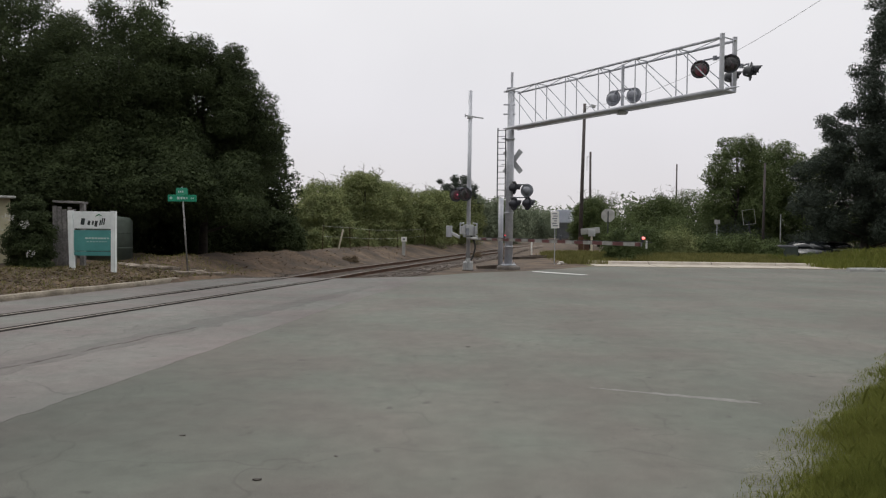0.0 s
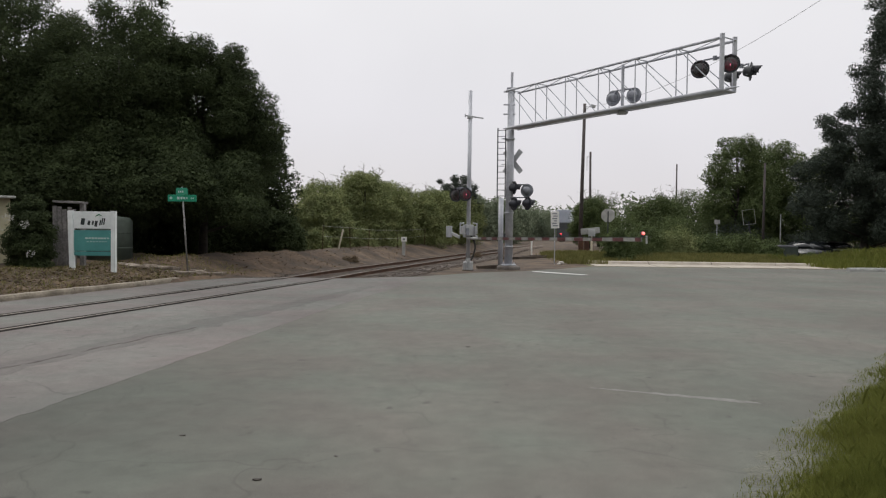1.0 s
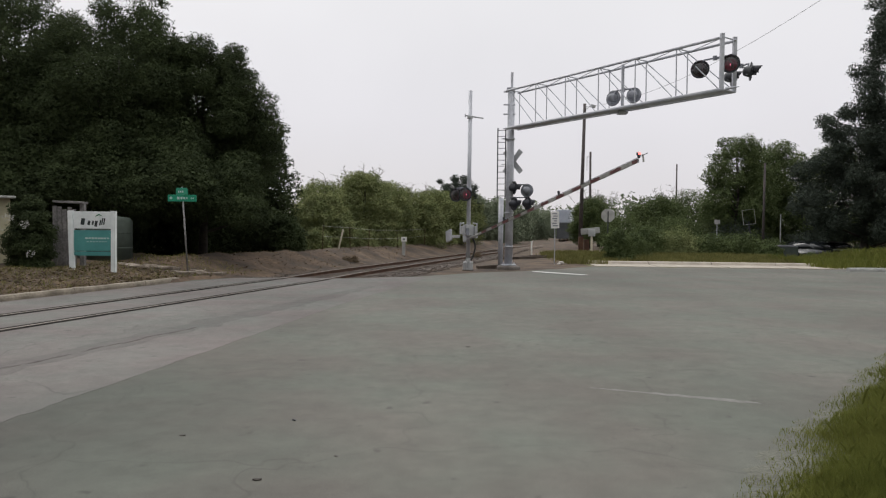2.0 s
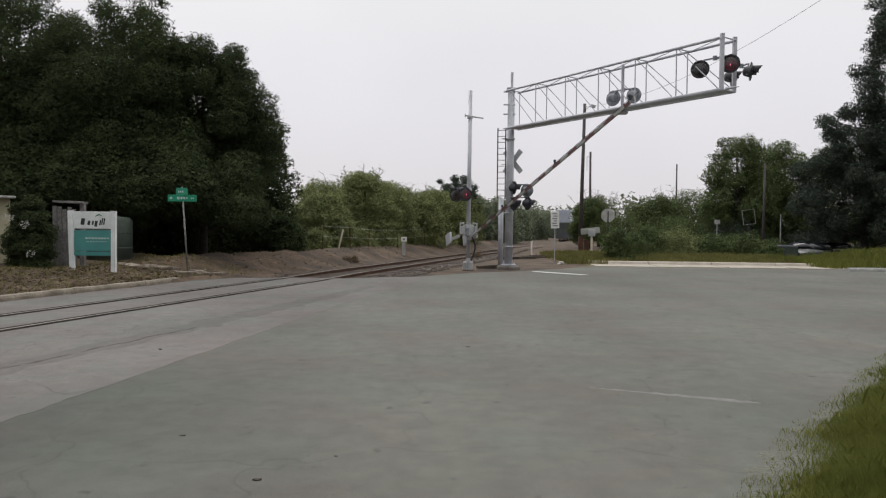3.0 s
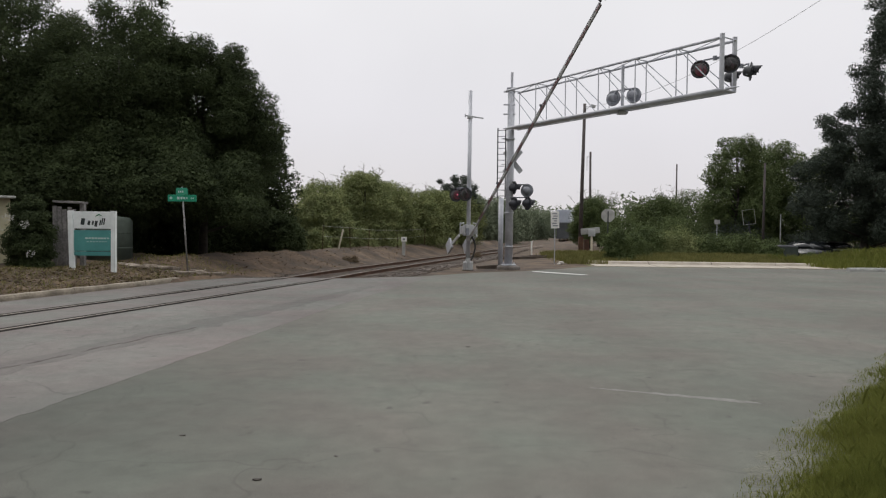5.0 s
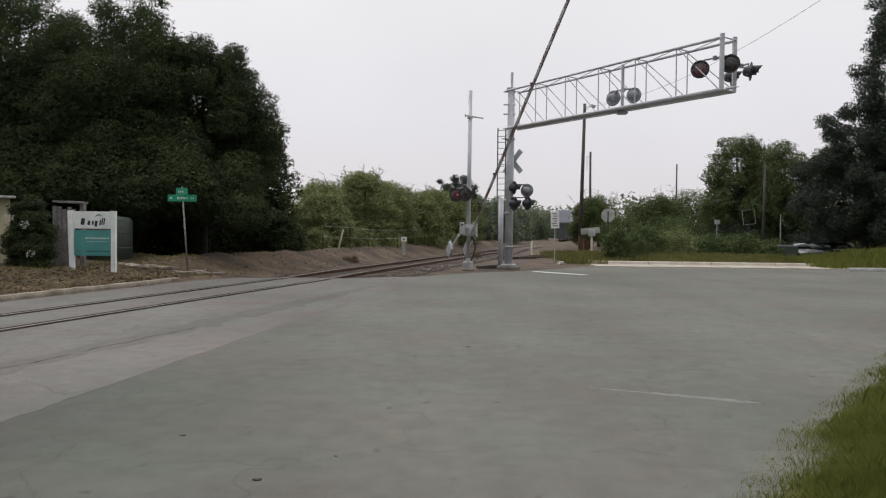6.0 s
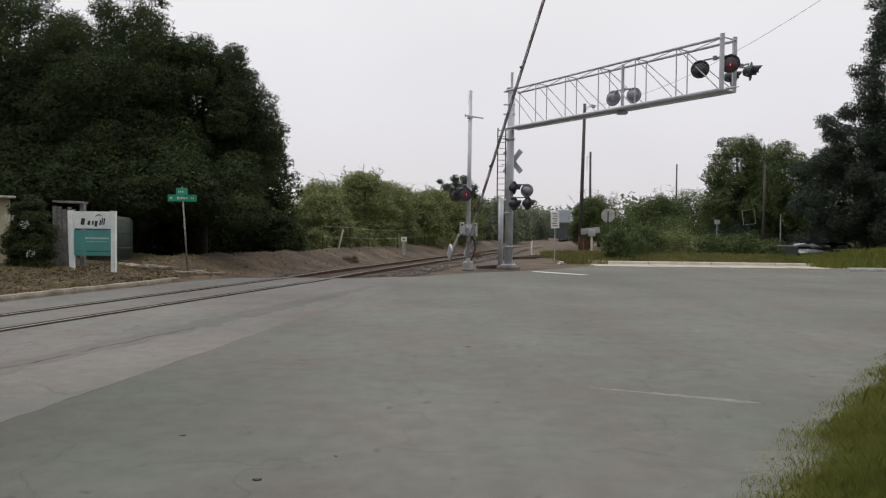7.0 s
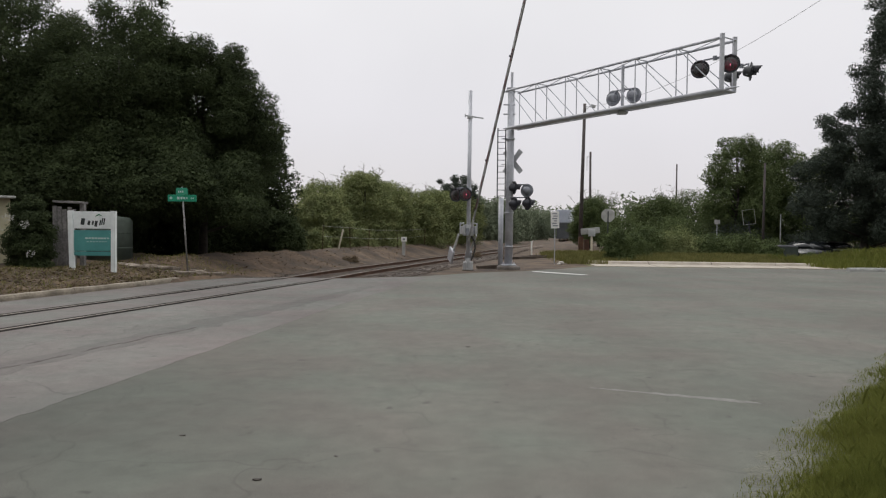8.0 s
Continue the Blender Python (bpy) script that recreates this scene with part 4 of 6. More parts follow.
def boom_light(arm, y, m, spot):
    b = bmesh.new()
    box(b, (0.05, 0.07, 0.08), Matrix.Translation((0, y, 0.095)), 0.008)
    bar(b, (0, y, 0.05), (0, y, 0.12), 0.03, 0.03)
    part("light_bracket", b, BLACK, arm)
    b = bmesh.new()
    k = 1.3 if spot else 1.0
    lathe(b, [(0.0, -0.04 * k), (0.032 * k, -0.034 * k), (0.038 * k, 0.0), (0.032 * k, 0.034 * k), (0.0, 0.04 * k)], 14, pose(0, 0, 0, 0, 90))
    # each shows a lit side and a dark side in turn
    for f in b.faces:
        f.material_index = 0 if f.calc_center_median().y > 0.022 * k else 1
    ob = part("boom_lamp", b, [spot or m, BLACK], arm, "small red lamp", pose(0, y, 0.16))
    FLASHERS.append((ob, y < 5 or y > 10, y))


CANTILEVER = build_cantilever()
GATE, BOOM_ARM = build_gate()


# ---------------------------------------------------------------- trees and shrubs
def leaves(rng, blobs, count, size, fill=0.35, up=0.75, wide=0.42):
    """Leaf sprays scattered over uneven clumps, two small pointed leaves for each of count. Returns points and faces."""
    count, size = 2 * count, 0.76 * size
    blobs = np.array(blobs, float)                     # x, y, z, rx, rz
    share = blobs[:, 3] ** 2
    pick = rng.choice(len(blobs), count, p=share / share.sum())
    B = blobs[pick]
    d = rng.normal(size=(count, 3))
    d /= np.linalg.norm(d, axis=1)[:, None]
    lump = 1 + 0.16 * np.sin(d[:, 0] * 5 + pick) * np.sin(d[:, 1] * 4 + 2 * pick) + 0.12 * np.sin(d[:, 2] * 7 + 3 * pick)
    r = (1 - fill * rng.random(count) ** 1.8) * lump * (1 + 0.13 * np.abs(rng.normal(size=count)))
    c = B[:, :3] + d * r[:, None] * np.stack([B[:, 3], B[:, 3], B[:, 4]], 1)
    nrm = d * 0.6 + rng.normal(size=(count, 3)) * 0.6 + np.array([0, 0, up])
    nrm /= np.linalg.norm(nrm, axis=1)[:, None]
    a = np.cross(nrm, rng.normal(size=(count, 3)))
    a /= np.linalg.norm(a, axis=1)[:, None]
    b = np.cross(nrm, a)
    s = (size * rng.uniform(0.55, 1.35, count))[:, None]
    v = np.stack([c - a * s, c + a * s * 0.7 + b * s * wide, c + a * s * 0.7 - b * s * wide + nrm * s * 0.25], 1)
    return v.reshape(-1, 3), np.arange(count * 3).reshape(-1, 3)


def clumps(rng, n, rx, z0, z1, r, top=0.5):
    """n clumps filling a crown of radius rx between the heights z0 and z1, narrower at the top."""
    out = []
    for i in range(n):
        k = (i + rng.random()) / n
        rr = r * rng.uniform(0.7, 1.25) * (1 - 0.35 * max(0.0, k - 0.6) / 0.4)
        z = z0 + (z1 - rr * 0.95 - z0) * k + rng.uniform(-0.25, 0.05) * rr
        dome = math.sqrt(max(0.0, 1 - ((k - 0.32) / 0.70) ** 2))
        wide = rx * (dome * (1 - 0.45 * top) + 0.45 * top) * rng.uniform(0.86, 1.06)
        a = 2.399 * i + rng.uniform(-0.4, 0.4)
        q = rng.uniform(0.35, 1.0) ** 0.6
        out.append((math.cos(a) * max(0.0, wide - rr) * q, math.sin(a) * max(0.0, wide - rr) * q, z, rr, rr * 0.82))
    return out


def tree(name, label, x, y, height, rx, foot, seed, material, count, size, n=26, r=None, top=0.5, lean=0.0, category="tree", trunk=0.2, fill=0.35, boughs=()):
    """A tree: tapered trunk, limbs to its clumps, and a crown of leaf sprays. foot: how high the crown begins; boughs: clumps of its own."""
    rng = np.random.default_rng(seed)
    z = float(lie(x, y))
    t = thing(name, label, category, pose(x, y, z - 0.05))
    bl = clumps(rng, n, rx, foot + 0.3, height, r or rx * 0.36, top)
    bl = [(a + lean * c, b, c, d, e) for a, b, c, d, e in bl] + list(boughs)
    b = bmesh.new()
    prev, rad = Vector((0, 0, -0.1)), trunk
    for i in range(1, 6):
        p = Vector((rng.normal() * 0.08 + lean * height * 0.8 * i / 5, rng.normal() * 0.08, height * 0.8 * i / 5))
        tube(b, prev, p, rad, rad * 0.72, 8)
        prev, rad = p, rad * 0.72
    part("trunk", b, BARK, t, "", None, True)
    for q in bl[:: max(1, len(bl) // 9)]:
        h = max(0.3, q[2] * 0.62)
        part("limb", tube(bmesh.new(), (lean * h, 0, h), (q[0], q[1], q[2]), trunk * 0.30, 0.02, 6), BARK, t)
    v, f = leaves(rng, bl, count, size, fill)
    quads("crown", v, f, material, t)
    return t


def shrub(name, label, x, y, rx, height, seed, material, count, size, n=8, category="shrub", fill=0.5):
    rng = np.random.default_rng(seed)
    z = float(lie(x, y))
    t = thing(name, label, category, pose(x, y, z - 0.03))
    rr = min(rx, height) * 0.48
    bl = clumps(rng, n, rx, 0.05, height, rr, 0.7)
    for q in bl[::2]:
        part("stem", tube(bmesh.new(), (q[0] * 0.15, q[1] * 0.15, -0.02), (q[0], q[1], q[2]), 0.03, 0.01, 5), BARK, t)
    v, f = leaves(rng, bl, count, size, fill)
    v[:, 2] = np.maximum(v[:, 2], 0.02)
    quads("foliage", v, f, material, t)
    return t


def twigs(parent, seed, n, spread, z, length, material=None):
    """Bare dry twigs above a crown."""
    rng = np.random.default_rng(seed)
    for i in range(n):
        b = bmesh.new()
        p = Vector((rng.uniform(-spread, spread), rng.uniform(-0.4, 0.4), z))
        d = Vector((rng.normal() * 0.5, rng.normal() * 0.3, 1)).normalized()
        q = p + d * length * rng.uniform(0.6, 1.2)
        tube(b, p, q, 0.018, 0.008, 4)
        for k in range(6):
            a = p.lerp(q, rng.uniform(0.35, 0.95))
            tube(b, a, a + Vector((rng.normal() * 0.5, rng.normal() * 0.3, rng.uniform(0.0, 0.5))) * length * 0.45, 0.012, 0.005, 4)
        part("twig", b, material or LEAF_DEAD, parent, "bare pale twig")


OAK = "dense dark green oak with low hanging boughs"
# the dark grove beyond the west kerb
tree("oak_tree", OAK, -14.4, 31.0, 11.2, 5.7, 2.5, 21, LEAF_DARK, 135000, 0.089, n=84, r=1.05, trunk=0.3, fill=0.5,
     boughs=[(-3.6 + 1.5 * (i % 6) + 0.4 * (i // 6), -3.2 - 0.9 * (i // 6), 4.4 - 0.75 * (i // 6) + 0.25 * math.sin(2.3 * i), 1.0, 0.72) for i in range(18)])
tree("oak_tree", OAK, -10.8, 31.2, 10.2, 3.3, 1.8, 22, LEAF_DARK, 120000, 0.08, n=60, r=0.78, top=0.95, trunk=0.24, fill=0.5,
     boughs=[(1.1, -0.3, 8.1, 0.9, 0.75), (1.8, -0.3, 7.5, 0.95, 0.8), (2.4, -0.4, 6.8, 0.95, 0.8), (2.8, -0.3, 5.8, 0.9, 0.8), (2.7, 0.2, 4.8, 0.9, 0.8), (1.6, -0.8, 6.6, 1.0, 0.85)]
     + [(-1.6 + 1.25 * (i % 4) + 0.35 * (i // 4), -2.4 - 0.9 * (i // 4), 3.8 - 0.7 * (i // 4) + 0.25 * math.sin(2.1 * i), 0.85, 0.66) for i in range(12)])
tree("oak_tree", OAK, -19.5, 30.0, 11.3, 4.7, 2.5, 23, LEAF_DARK, 76000, 0.092, n=66, r=1.0, trunk=0.28, fill=0.5)
tree("oak_tree", OAK, -15.8, 37.0, 11.6, 4.5, 1.0, 24, LEAF_DARK, 26000, 0.15, n=40, r=1.4, trunk=0.28)
tree("oak_tree", OAK, -10.6, 38.5, 8.2, 3.2, 0.4, 25, LEAF_DARK, 24000, 0.14, n=32, r=1.1, trunk=0.22)
tree("oak_tree", OAK, -20.5, 37.5, 11.6, 4.2, 0.4, 28, LEAF_DARK, 18000, 0.17, n=34, r=1.4, trunk=0.26)
tree("tall_tree", "tall thin-leaved tree with sky showing through", -22.6, 37.0, 16.6, 3.8, 6.0, 26, LEAF_DARK, 24000, 0.10, n=44, r=0.95, trunk=0.24, fill=0.95)
tree("tall_tree", "tall thin-leaved tree with sky showing through", -16.8, 38.0, 14.9, 2.8, 7.0, 27, LEAF_DARK, 14000, 0.10, n=30, r=0.8, trunk=0.2, fill=0.95)
for x, y, rx, h, sd in ((-12.2, 35.2, 2.4, 3.6, 31), (-9.2, 36.0, 1.9, 2.6, 32), (-15.6, 34.6, 2.4, 3.8, 33), (-8.2, 35.5, 1.5, 2.2, 34), (-18.8, 35.0, 2.2, 3.4, 36), (-10.6, 36.8, 2.6, 3.4, 37), (-14.0, 37.0, 2.6, 4.0, 38), (-8.0, 34.6, 1.2, 2.0, 39)):
    shrub("undergrowth", "dark dense undergrowth below the oaks", x, y, rx, h, sd, LEAF_DARK, 8500, 0.11, n=16)

MIDL = "bushy yellow-green tree beside the railway"
for x, y, h, rx, sd, cnt in ((-7.6, 44.0, 4.1, 2.3, 41, 22000), (-5.6, 50.0, 6.1, 2.9, 42, 24000), (-9.2, 52.0, 5.4, 3.2, 43, 22000), (-2.6, 58.0, 5.1, 3.2, 44, 22000), (-5.6, 62.0, 6.3, 3.4, 45, 20000), (0.4, 67.0, 5.3, 3.0, 46, 18000), (-8.0, 66.0, 7.1, 3.6, 47, 11000), (-4.2, 55.0, 5.4, 2.6, 48, 14000), (-7.6, 58.0, 6.5, 3.0, 49, 12000), (-0.9, 62.0, 5.0, 2.5, 50, 12000), (2.4, 73.0, 5.2, 2.6, 59, 11000)):
    t = tree("tree", MIDL, x, y, h, rx, 0.2, sd, LEAF_MID, cnt, 0.115, n=44, r=rx * 0.28, trunk=0.14, top=0.4, fill=0.5)
    if sd in (42, 44, 43):
        twigs(t, sd, 5, rx * 0.6, h * 0.86, 1.1)
for x, y, rx, h, sd in ((-7.5, 40.8, 1.1, 1.5, 141), (-5.6, 46.8, 1.4, 1.6, 142), (-4.0, 51.5, 1.2, 1.3, 143), (-2.2, 57.0, 1.5, 1.8, 144), (-0.2, 65.0, 1.7, 1.7, 145), (-7.0, 44.2, 0.9, 1.1, 146), (-3.6, 54.0, 1.0, 1.9, 147)):
    shrub("bush", "yellow-green scrub along the railway fence", x, y, rx, h, sd, LEAF_MID, 6000, 0.10, n=12)
for x, y, rx, h, sd in ((-4.7, 35.6, 0.55, 0.42, 161), (2.2, 46.0, 0.5, 0.55, 165)):
    shrub("weed_clump", "low dry brown weed clump on the bank", x, y, rx, h, sd, LITTER, 900, 0.05, n=6, category="weeds")
# distant trees, paled in the leaf colour to stand in for haze
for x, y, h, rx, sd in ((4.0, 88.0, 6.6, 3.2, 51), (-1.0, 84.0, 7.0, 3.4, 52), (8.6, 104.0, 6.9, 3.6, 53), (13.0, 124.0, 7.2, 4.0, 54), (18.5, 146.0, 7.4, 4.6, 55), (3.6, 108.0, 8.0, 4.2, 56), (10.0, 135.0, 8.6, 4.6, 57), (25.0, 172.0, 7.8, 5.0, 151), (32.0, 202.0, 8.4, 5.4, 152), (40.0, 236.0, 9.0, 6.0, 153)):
    tree("tree", "distant green tree by the railway, haze put into its leaf colour", x, y, h, rx, 0.2, sd, LEAF_HAZED, 9000, 0.22, n=26, r=rx * 0.38, trunk=0.2, top=0.6)
tree("pine_tree", "dark spreading pine top above the treeline", 1.5, 74.0, 7.4, 2.9, 3.0, 58, LEAF_PINE, 11000, 0.12, n=30, r=0.6, trunk=0.16, top=0.9, fill=0.7)

# east side
RT = "rounded green tree beyond the side street"
for x, y, h, rx, sd, cnt, mt in ((13.9, 66.0, 5.1, 2.3, 61, 15000, LEAF_RIGHT), (19.0, 62.0, 5.3, 3.4, 62, 20000, LEAF_RIGHT), (17.0, 76.0, 5.9, 3.4, 63, 13000, LEAF_RIGHT), (22.8, 54.0, 9.9, 3.6, 64, 34000, LEAF_RIGHT), (27.6, 57.0, 9.9, 3.9, 65, 28000, LEAF_RIGHT), (31.5, 56.0, 9.8, 4.2, 66, 24000, LEAF_RIGHT), (24.0, 68.0, 6.6, 3.6, 67, 11000, LEAF_RIGHT), (25.4, 56.0, 8.9, 3.2, 68, 18000, LEAF_RIGHT)):
    t = tree("tree", RT, x, y, h, rx, 0.8, sd, mt, cnt, 0.12, n=46, r=rx * 0.27, trunk=0.2, top=0.35, fill=0.55)
    if sd in (62, 63, 61):
        twigs(t, sd, 6, rx * 0.8, h * 0.85, 1.3)
for x, y, h, rx, sd, cnt, n in ((28.5, 43.2, 19.5, 3.3, 71, 62000, 150), (27.2, 44.8, 10.6, 4.7, 72, 48000, 84), (33.0, 43.0, 17.0, 4.0, 73, 14000, 50)):
    tree("pine_tree", "tall dark pine with heavy tufted boughs", x, y, h, rx, 1.4, sd, LEAF_PINE, cnt, 0.11, n=n, r=0.72, trunk=0.3, top=0.9, fill=0.6)
for x, y, rx, h, sd, mt in ((9.75, 38.6, 1.1, 1.95, 81, LEAF_RIGHT), (11.2, 41.0, 1.1, 1.5, 82, LEAF_RIGHT), (13.0, 45.0, 1.8, 2.3, 83, LEAF_RIGHT), (15.2, 45.2, 1.9, 2.0, 84, LEAF_MID), (17.4, 45.0, 1.9, 1.7, 85, LEAF_RIGHT), (19.4, 45.2, 1.8, 1.8, 86, LEAF_RIGHT), (21.6, 45.6, 1.4, 1.7, 87, LEAF_RIGHT), (13.8, 54.0, 2.4, 3.6, 88, LEAF_RIGHT), (17.5, 52.0, 2.6, 3.4, 89, LEAF_RIGHT), (26.0, 49.5, 2.6, 2.6, 90, LEAF_PINE), (29.5, 47.0, 2.6, 2.2, 91, LEAF_PINE), (22.0, 52.0, 2.8, 3.4, 92, LEAF_PINE), (22.6, 42.6, 0.8, 0.8, 93, LEAF_RIGHT), (26.6, 42.6, 1.1, 0.9, 94, LEAF_RIGHT), (25.2, 43.0, 0.9, 1.15, 97, LEAF_MID), (24.2, 43.2, 0.7, 0.8, 98, LEAF_RIGHT), (27.6, 43.2, 1.2, 1.2, 99, LEAF_RIGHT), (20.3, 42.9, 0.8, 1.1, 95, LEAF_RIGHT)):
    shrub("bush", "shaggy green bush in rough grass", x, y, rx, h, sd, mt, 8000, 0.09, n=16)


# a far wood closes the view ahead; an added belt behind the camera cuts light
def far_wood_and_blocker():
    rng = np.random.default_rng(99)
    bl = []
    for a in np.arange(-75, 76, 1.1):
        d = rng.uniform(210, 300)
        k = radians(a)
        if abs(a - 12.5) < 1.6:
            d = 420
        h = rng.uniform(8, 13)
        for j in range(3):
            bl.append((d * math.sin(k) + rng.normal() * 2, d * math.cos(k) + rng.normal() * 4, h * (0.25 + 0.28 * j), 3.6, 3.2))
    # unseen near belt behind the camera, added to block low sky light
    for a in np.arange(95, 266, 4.0):
        d, h = rng.uniform(24, 30), rng.uniform(9, 13)
        k = radians(a)
        for j in range(4):
            bl.append((d * math.sin(k) + rng.normal(), d * math.cos(k) + rng.normal(), h * (0.12 + 0.25 * j), 2.6, 2.4))
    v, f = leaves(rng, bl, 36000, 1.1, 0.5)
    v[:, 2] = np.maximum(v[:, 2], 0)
    tagged(quads("far_wood_and_blocker", v, f, LEAF_HAZED), "haze-coloured far belt of trees, with an unseen light-blocking belt behind the camera", "wood", kind="stuff")


far_wood_and_blocker()


# ---------------------------------------------------------------- grass, litter
def blades(name, label, spots, rng, height, wide, material):
    """Grass: one thin tapering bent blade a spot."""
    n = len(spots)
    a = rng.uniform(0, 6.28, n)
    h = height * rng.uniform(0.45, 1.25, n)
    w = wide * rng.uniform(0.6, 1.3, n)
    bend = rng.uniform(0.1, 0.75, n) * h
    b = rng.uniform(0, 6.28, n)
    z = lie(spots[:, 0], spots[:, 1])
    base = np.stack([spots[:, 0], spots[:, 1], np.maximum(z, 0.0)], 1)
    s = np.stack([np.cos(a), np.sin(a), np.zeros(n)], 1) * w[:, None]
    m = base + np.stack([np.cos(b) * bend * 0.35, np.sin(b) * bend * 0.35, h * 0.6], 1)
    t = base + np.stack([np.cos(b) * bend, np.sin(b) * bend, h], 1)
    v = np.stack([base - s, base + s, m + s * 0.7, t, m - s * 0.7], 1).reshape(-1, 3)
    f = np.arange(n * 5).reshape(-1, 5)
    return tagged(quads(name, v, f, material), label, "grass", kind="stuff")


def build_grass():
    rng = np.random.default_rng(14)
    ys = [-9, -6, 0.5, 2.9, 4.07, 5.55, 6.76, 7.92, 9.3, 11.6]
    xs = [-1.0, -0.5, 0.85, 1.35, 2.07, 3.08, 4.18, 5.1, 6.3, 9.6]
    # gritty strip added over the paving edge, coloured to imitate its blur into grass
    yy = np.arange(-8.5, 11.2, 0.12)
    ex = np.interp(yy, ys, xs)
    across = np.array([-0.32, -0.15, 0.05, 0.3, 0.6])
    X = ex[:, None] + across + np.where(across < 0, 1, 0) * 0.07 * rng.normal(size=(len(yy), 1))
    Z = np.broadcast_to(np.array([0.0008, 0.003, 0.008, 0.012, -0.02]), X.shape)
    v = np.stack([X, np.broadcast_to(yy[:, None], X.shape), Z], -1).reshape(-1, 3)
    i = np.arange(X.size).reshape(X.shape)
    f = np.stack([i[:-1, :-1], i[:-1, 1:], i[1:, 1:], i[1:, :-1]], -1).reshape(-1, 4)
    tagged(quads("verge_blend", v, f, VERGE_BLEND), "gritty grey-green strip added to soften the paving edge", "ground", kind="structure")
    n = 210000
    y, k = rng.uniform(1.6, 9.4, n), rng.uniform(-0.35, 1.5, n)
    p = np.stack([np.interp(y, ys, xs) + k, y], 1)
    k = k + 0.08 * np.sin(y * 5) + 0.06 * np.sin(y * 13 + p[:, 0] * 7)
    keep = (k > -0.33) & (rng.random(n) < (0.06 + 0.94 * step(-0.33, 0.62, k) ** 1.3) * (1 - 0.93 * step(0.9, 1.5, k)) * (0.08 + 0.92 * step(1.6, 3.2, y)))
    p, k = p[keep], k[keep]
    far = np.stack([rng.uniform(-4, 13, 32000), rng.uniform(-9, 12, 32000)], 1)
    side = np.interp(far[:, 1], ys, xs)
    far = far[(far[:, 0] > side + 0.1) & (far[:, 0] < side + 6)]
    tall = np.concatenate([0.03 + 0.16 * step(-0.3, 0.8, k), np.full(len(far), 0.22)])
    blades("verge_grass", "tall uncut green grass at the edge of the street", np.concatenate([p, far]), rng, tall, 0.0021, GRASS)
    q = np.stack([rng.uniform(6.5, 34, 42000), rng.uniform(36.6, 47, 42000)], 1)
    q = q[(q[:, 0] < 19.6) | (q[:, 0] > 21.2)]
    blades("rough_grass", "rough yellow-green grass behind the kerb", q, rng, 0.30, 0.02, GRASS_DRY)
    q = np.stack([rng.uniform(18.6, 40, 16000), rng.uniform(33.2, 40, 16000)], 1)
    blades("rough_grass", "rough green grass by the side street", q, rng, 0.42, 0.02, GRASS)
    q = np.stack([rng.uniform(5.6, 8.5, 3500), rng.uniform(35.5, 46, 3500)], 1)
    q = q[rng.random(len(q)) < step(5.6, 8.4, q[:, 0])]
    blades("rough_grass", "thin dry grass on bare earth", q, rng, 0.28, 0.02, GRASS_DRY)


def build_litter():
    """Fallen leaves, chips and stones on the west verge and bank."""
    rng = np.random.default_rng(15)
    n = 9200
    s = np.concatenate([rng.uniform(8, 21.5, 7000), rng.uniform(22, 48, 2200)])
    t = np.concatenate([-3.0 - 3.8 * rng.random(7000) ** 1.3, -2.6 - 4.5 * rng.random(2200)])
    c = np.array([by_track(a, b) for a, b in zip(s, t)])
    c[:, 2] = lie(c[:, 0], c[:, 1]) + 0.025
    d = rng.normal(size=(n, 3)) * np.array([1, 1, 0.35])
    d /= np.linalg.norm(d, axis=1)[:, None]
    e = np.cross(d, rng.normal(size=(n, 3)) * 0.3 + np.array([0, 0, 1]))
    z = rng.uniform(0.025, 0.07, (n, 1))
    v = np.stack([c - d * z, c + e * z * 0.6, c + d * z, c - e * z * 0.6], 1).reshape(-1, 3)
    tagged(quads("leaf_litter", v, np.arange(n * 4).reshape(-1, 4), LITTER), "pale fallen leaves and chips on bare earth", "litter", kind="stuff")
    q = np.stack([rng.uniform(-14, -6, 16000), rng.uniform(11, 26, 16000)], 1)
    tt = (q[:, 0] + 10.05) * ACROSS.x + q[:, 1] * ACROSS.y
    q = q[(tt < -3.1) & (tt > -7.5)]
    blades("verge_weeds", "thin dry weeds on the earth verge", q, rng, 0.05 + 0.05 * rng.random(len(q)), 0.007, GRASS_DRY)


build_grass()
build_litter()


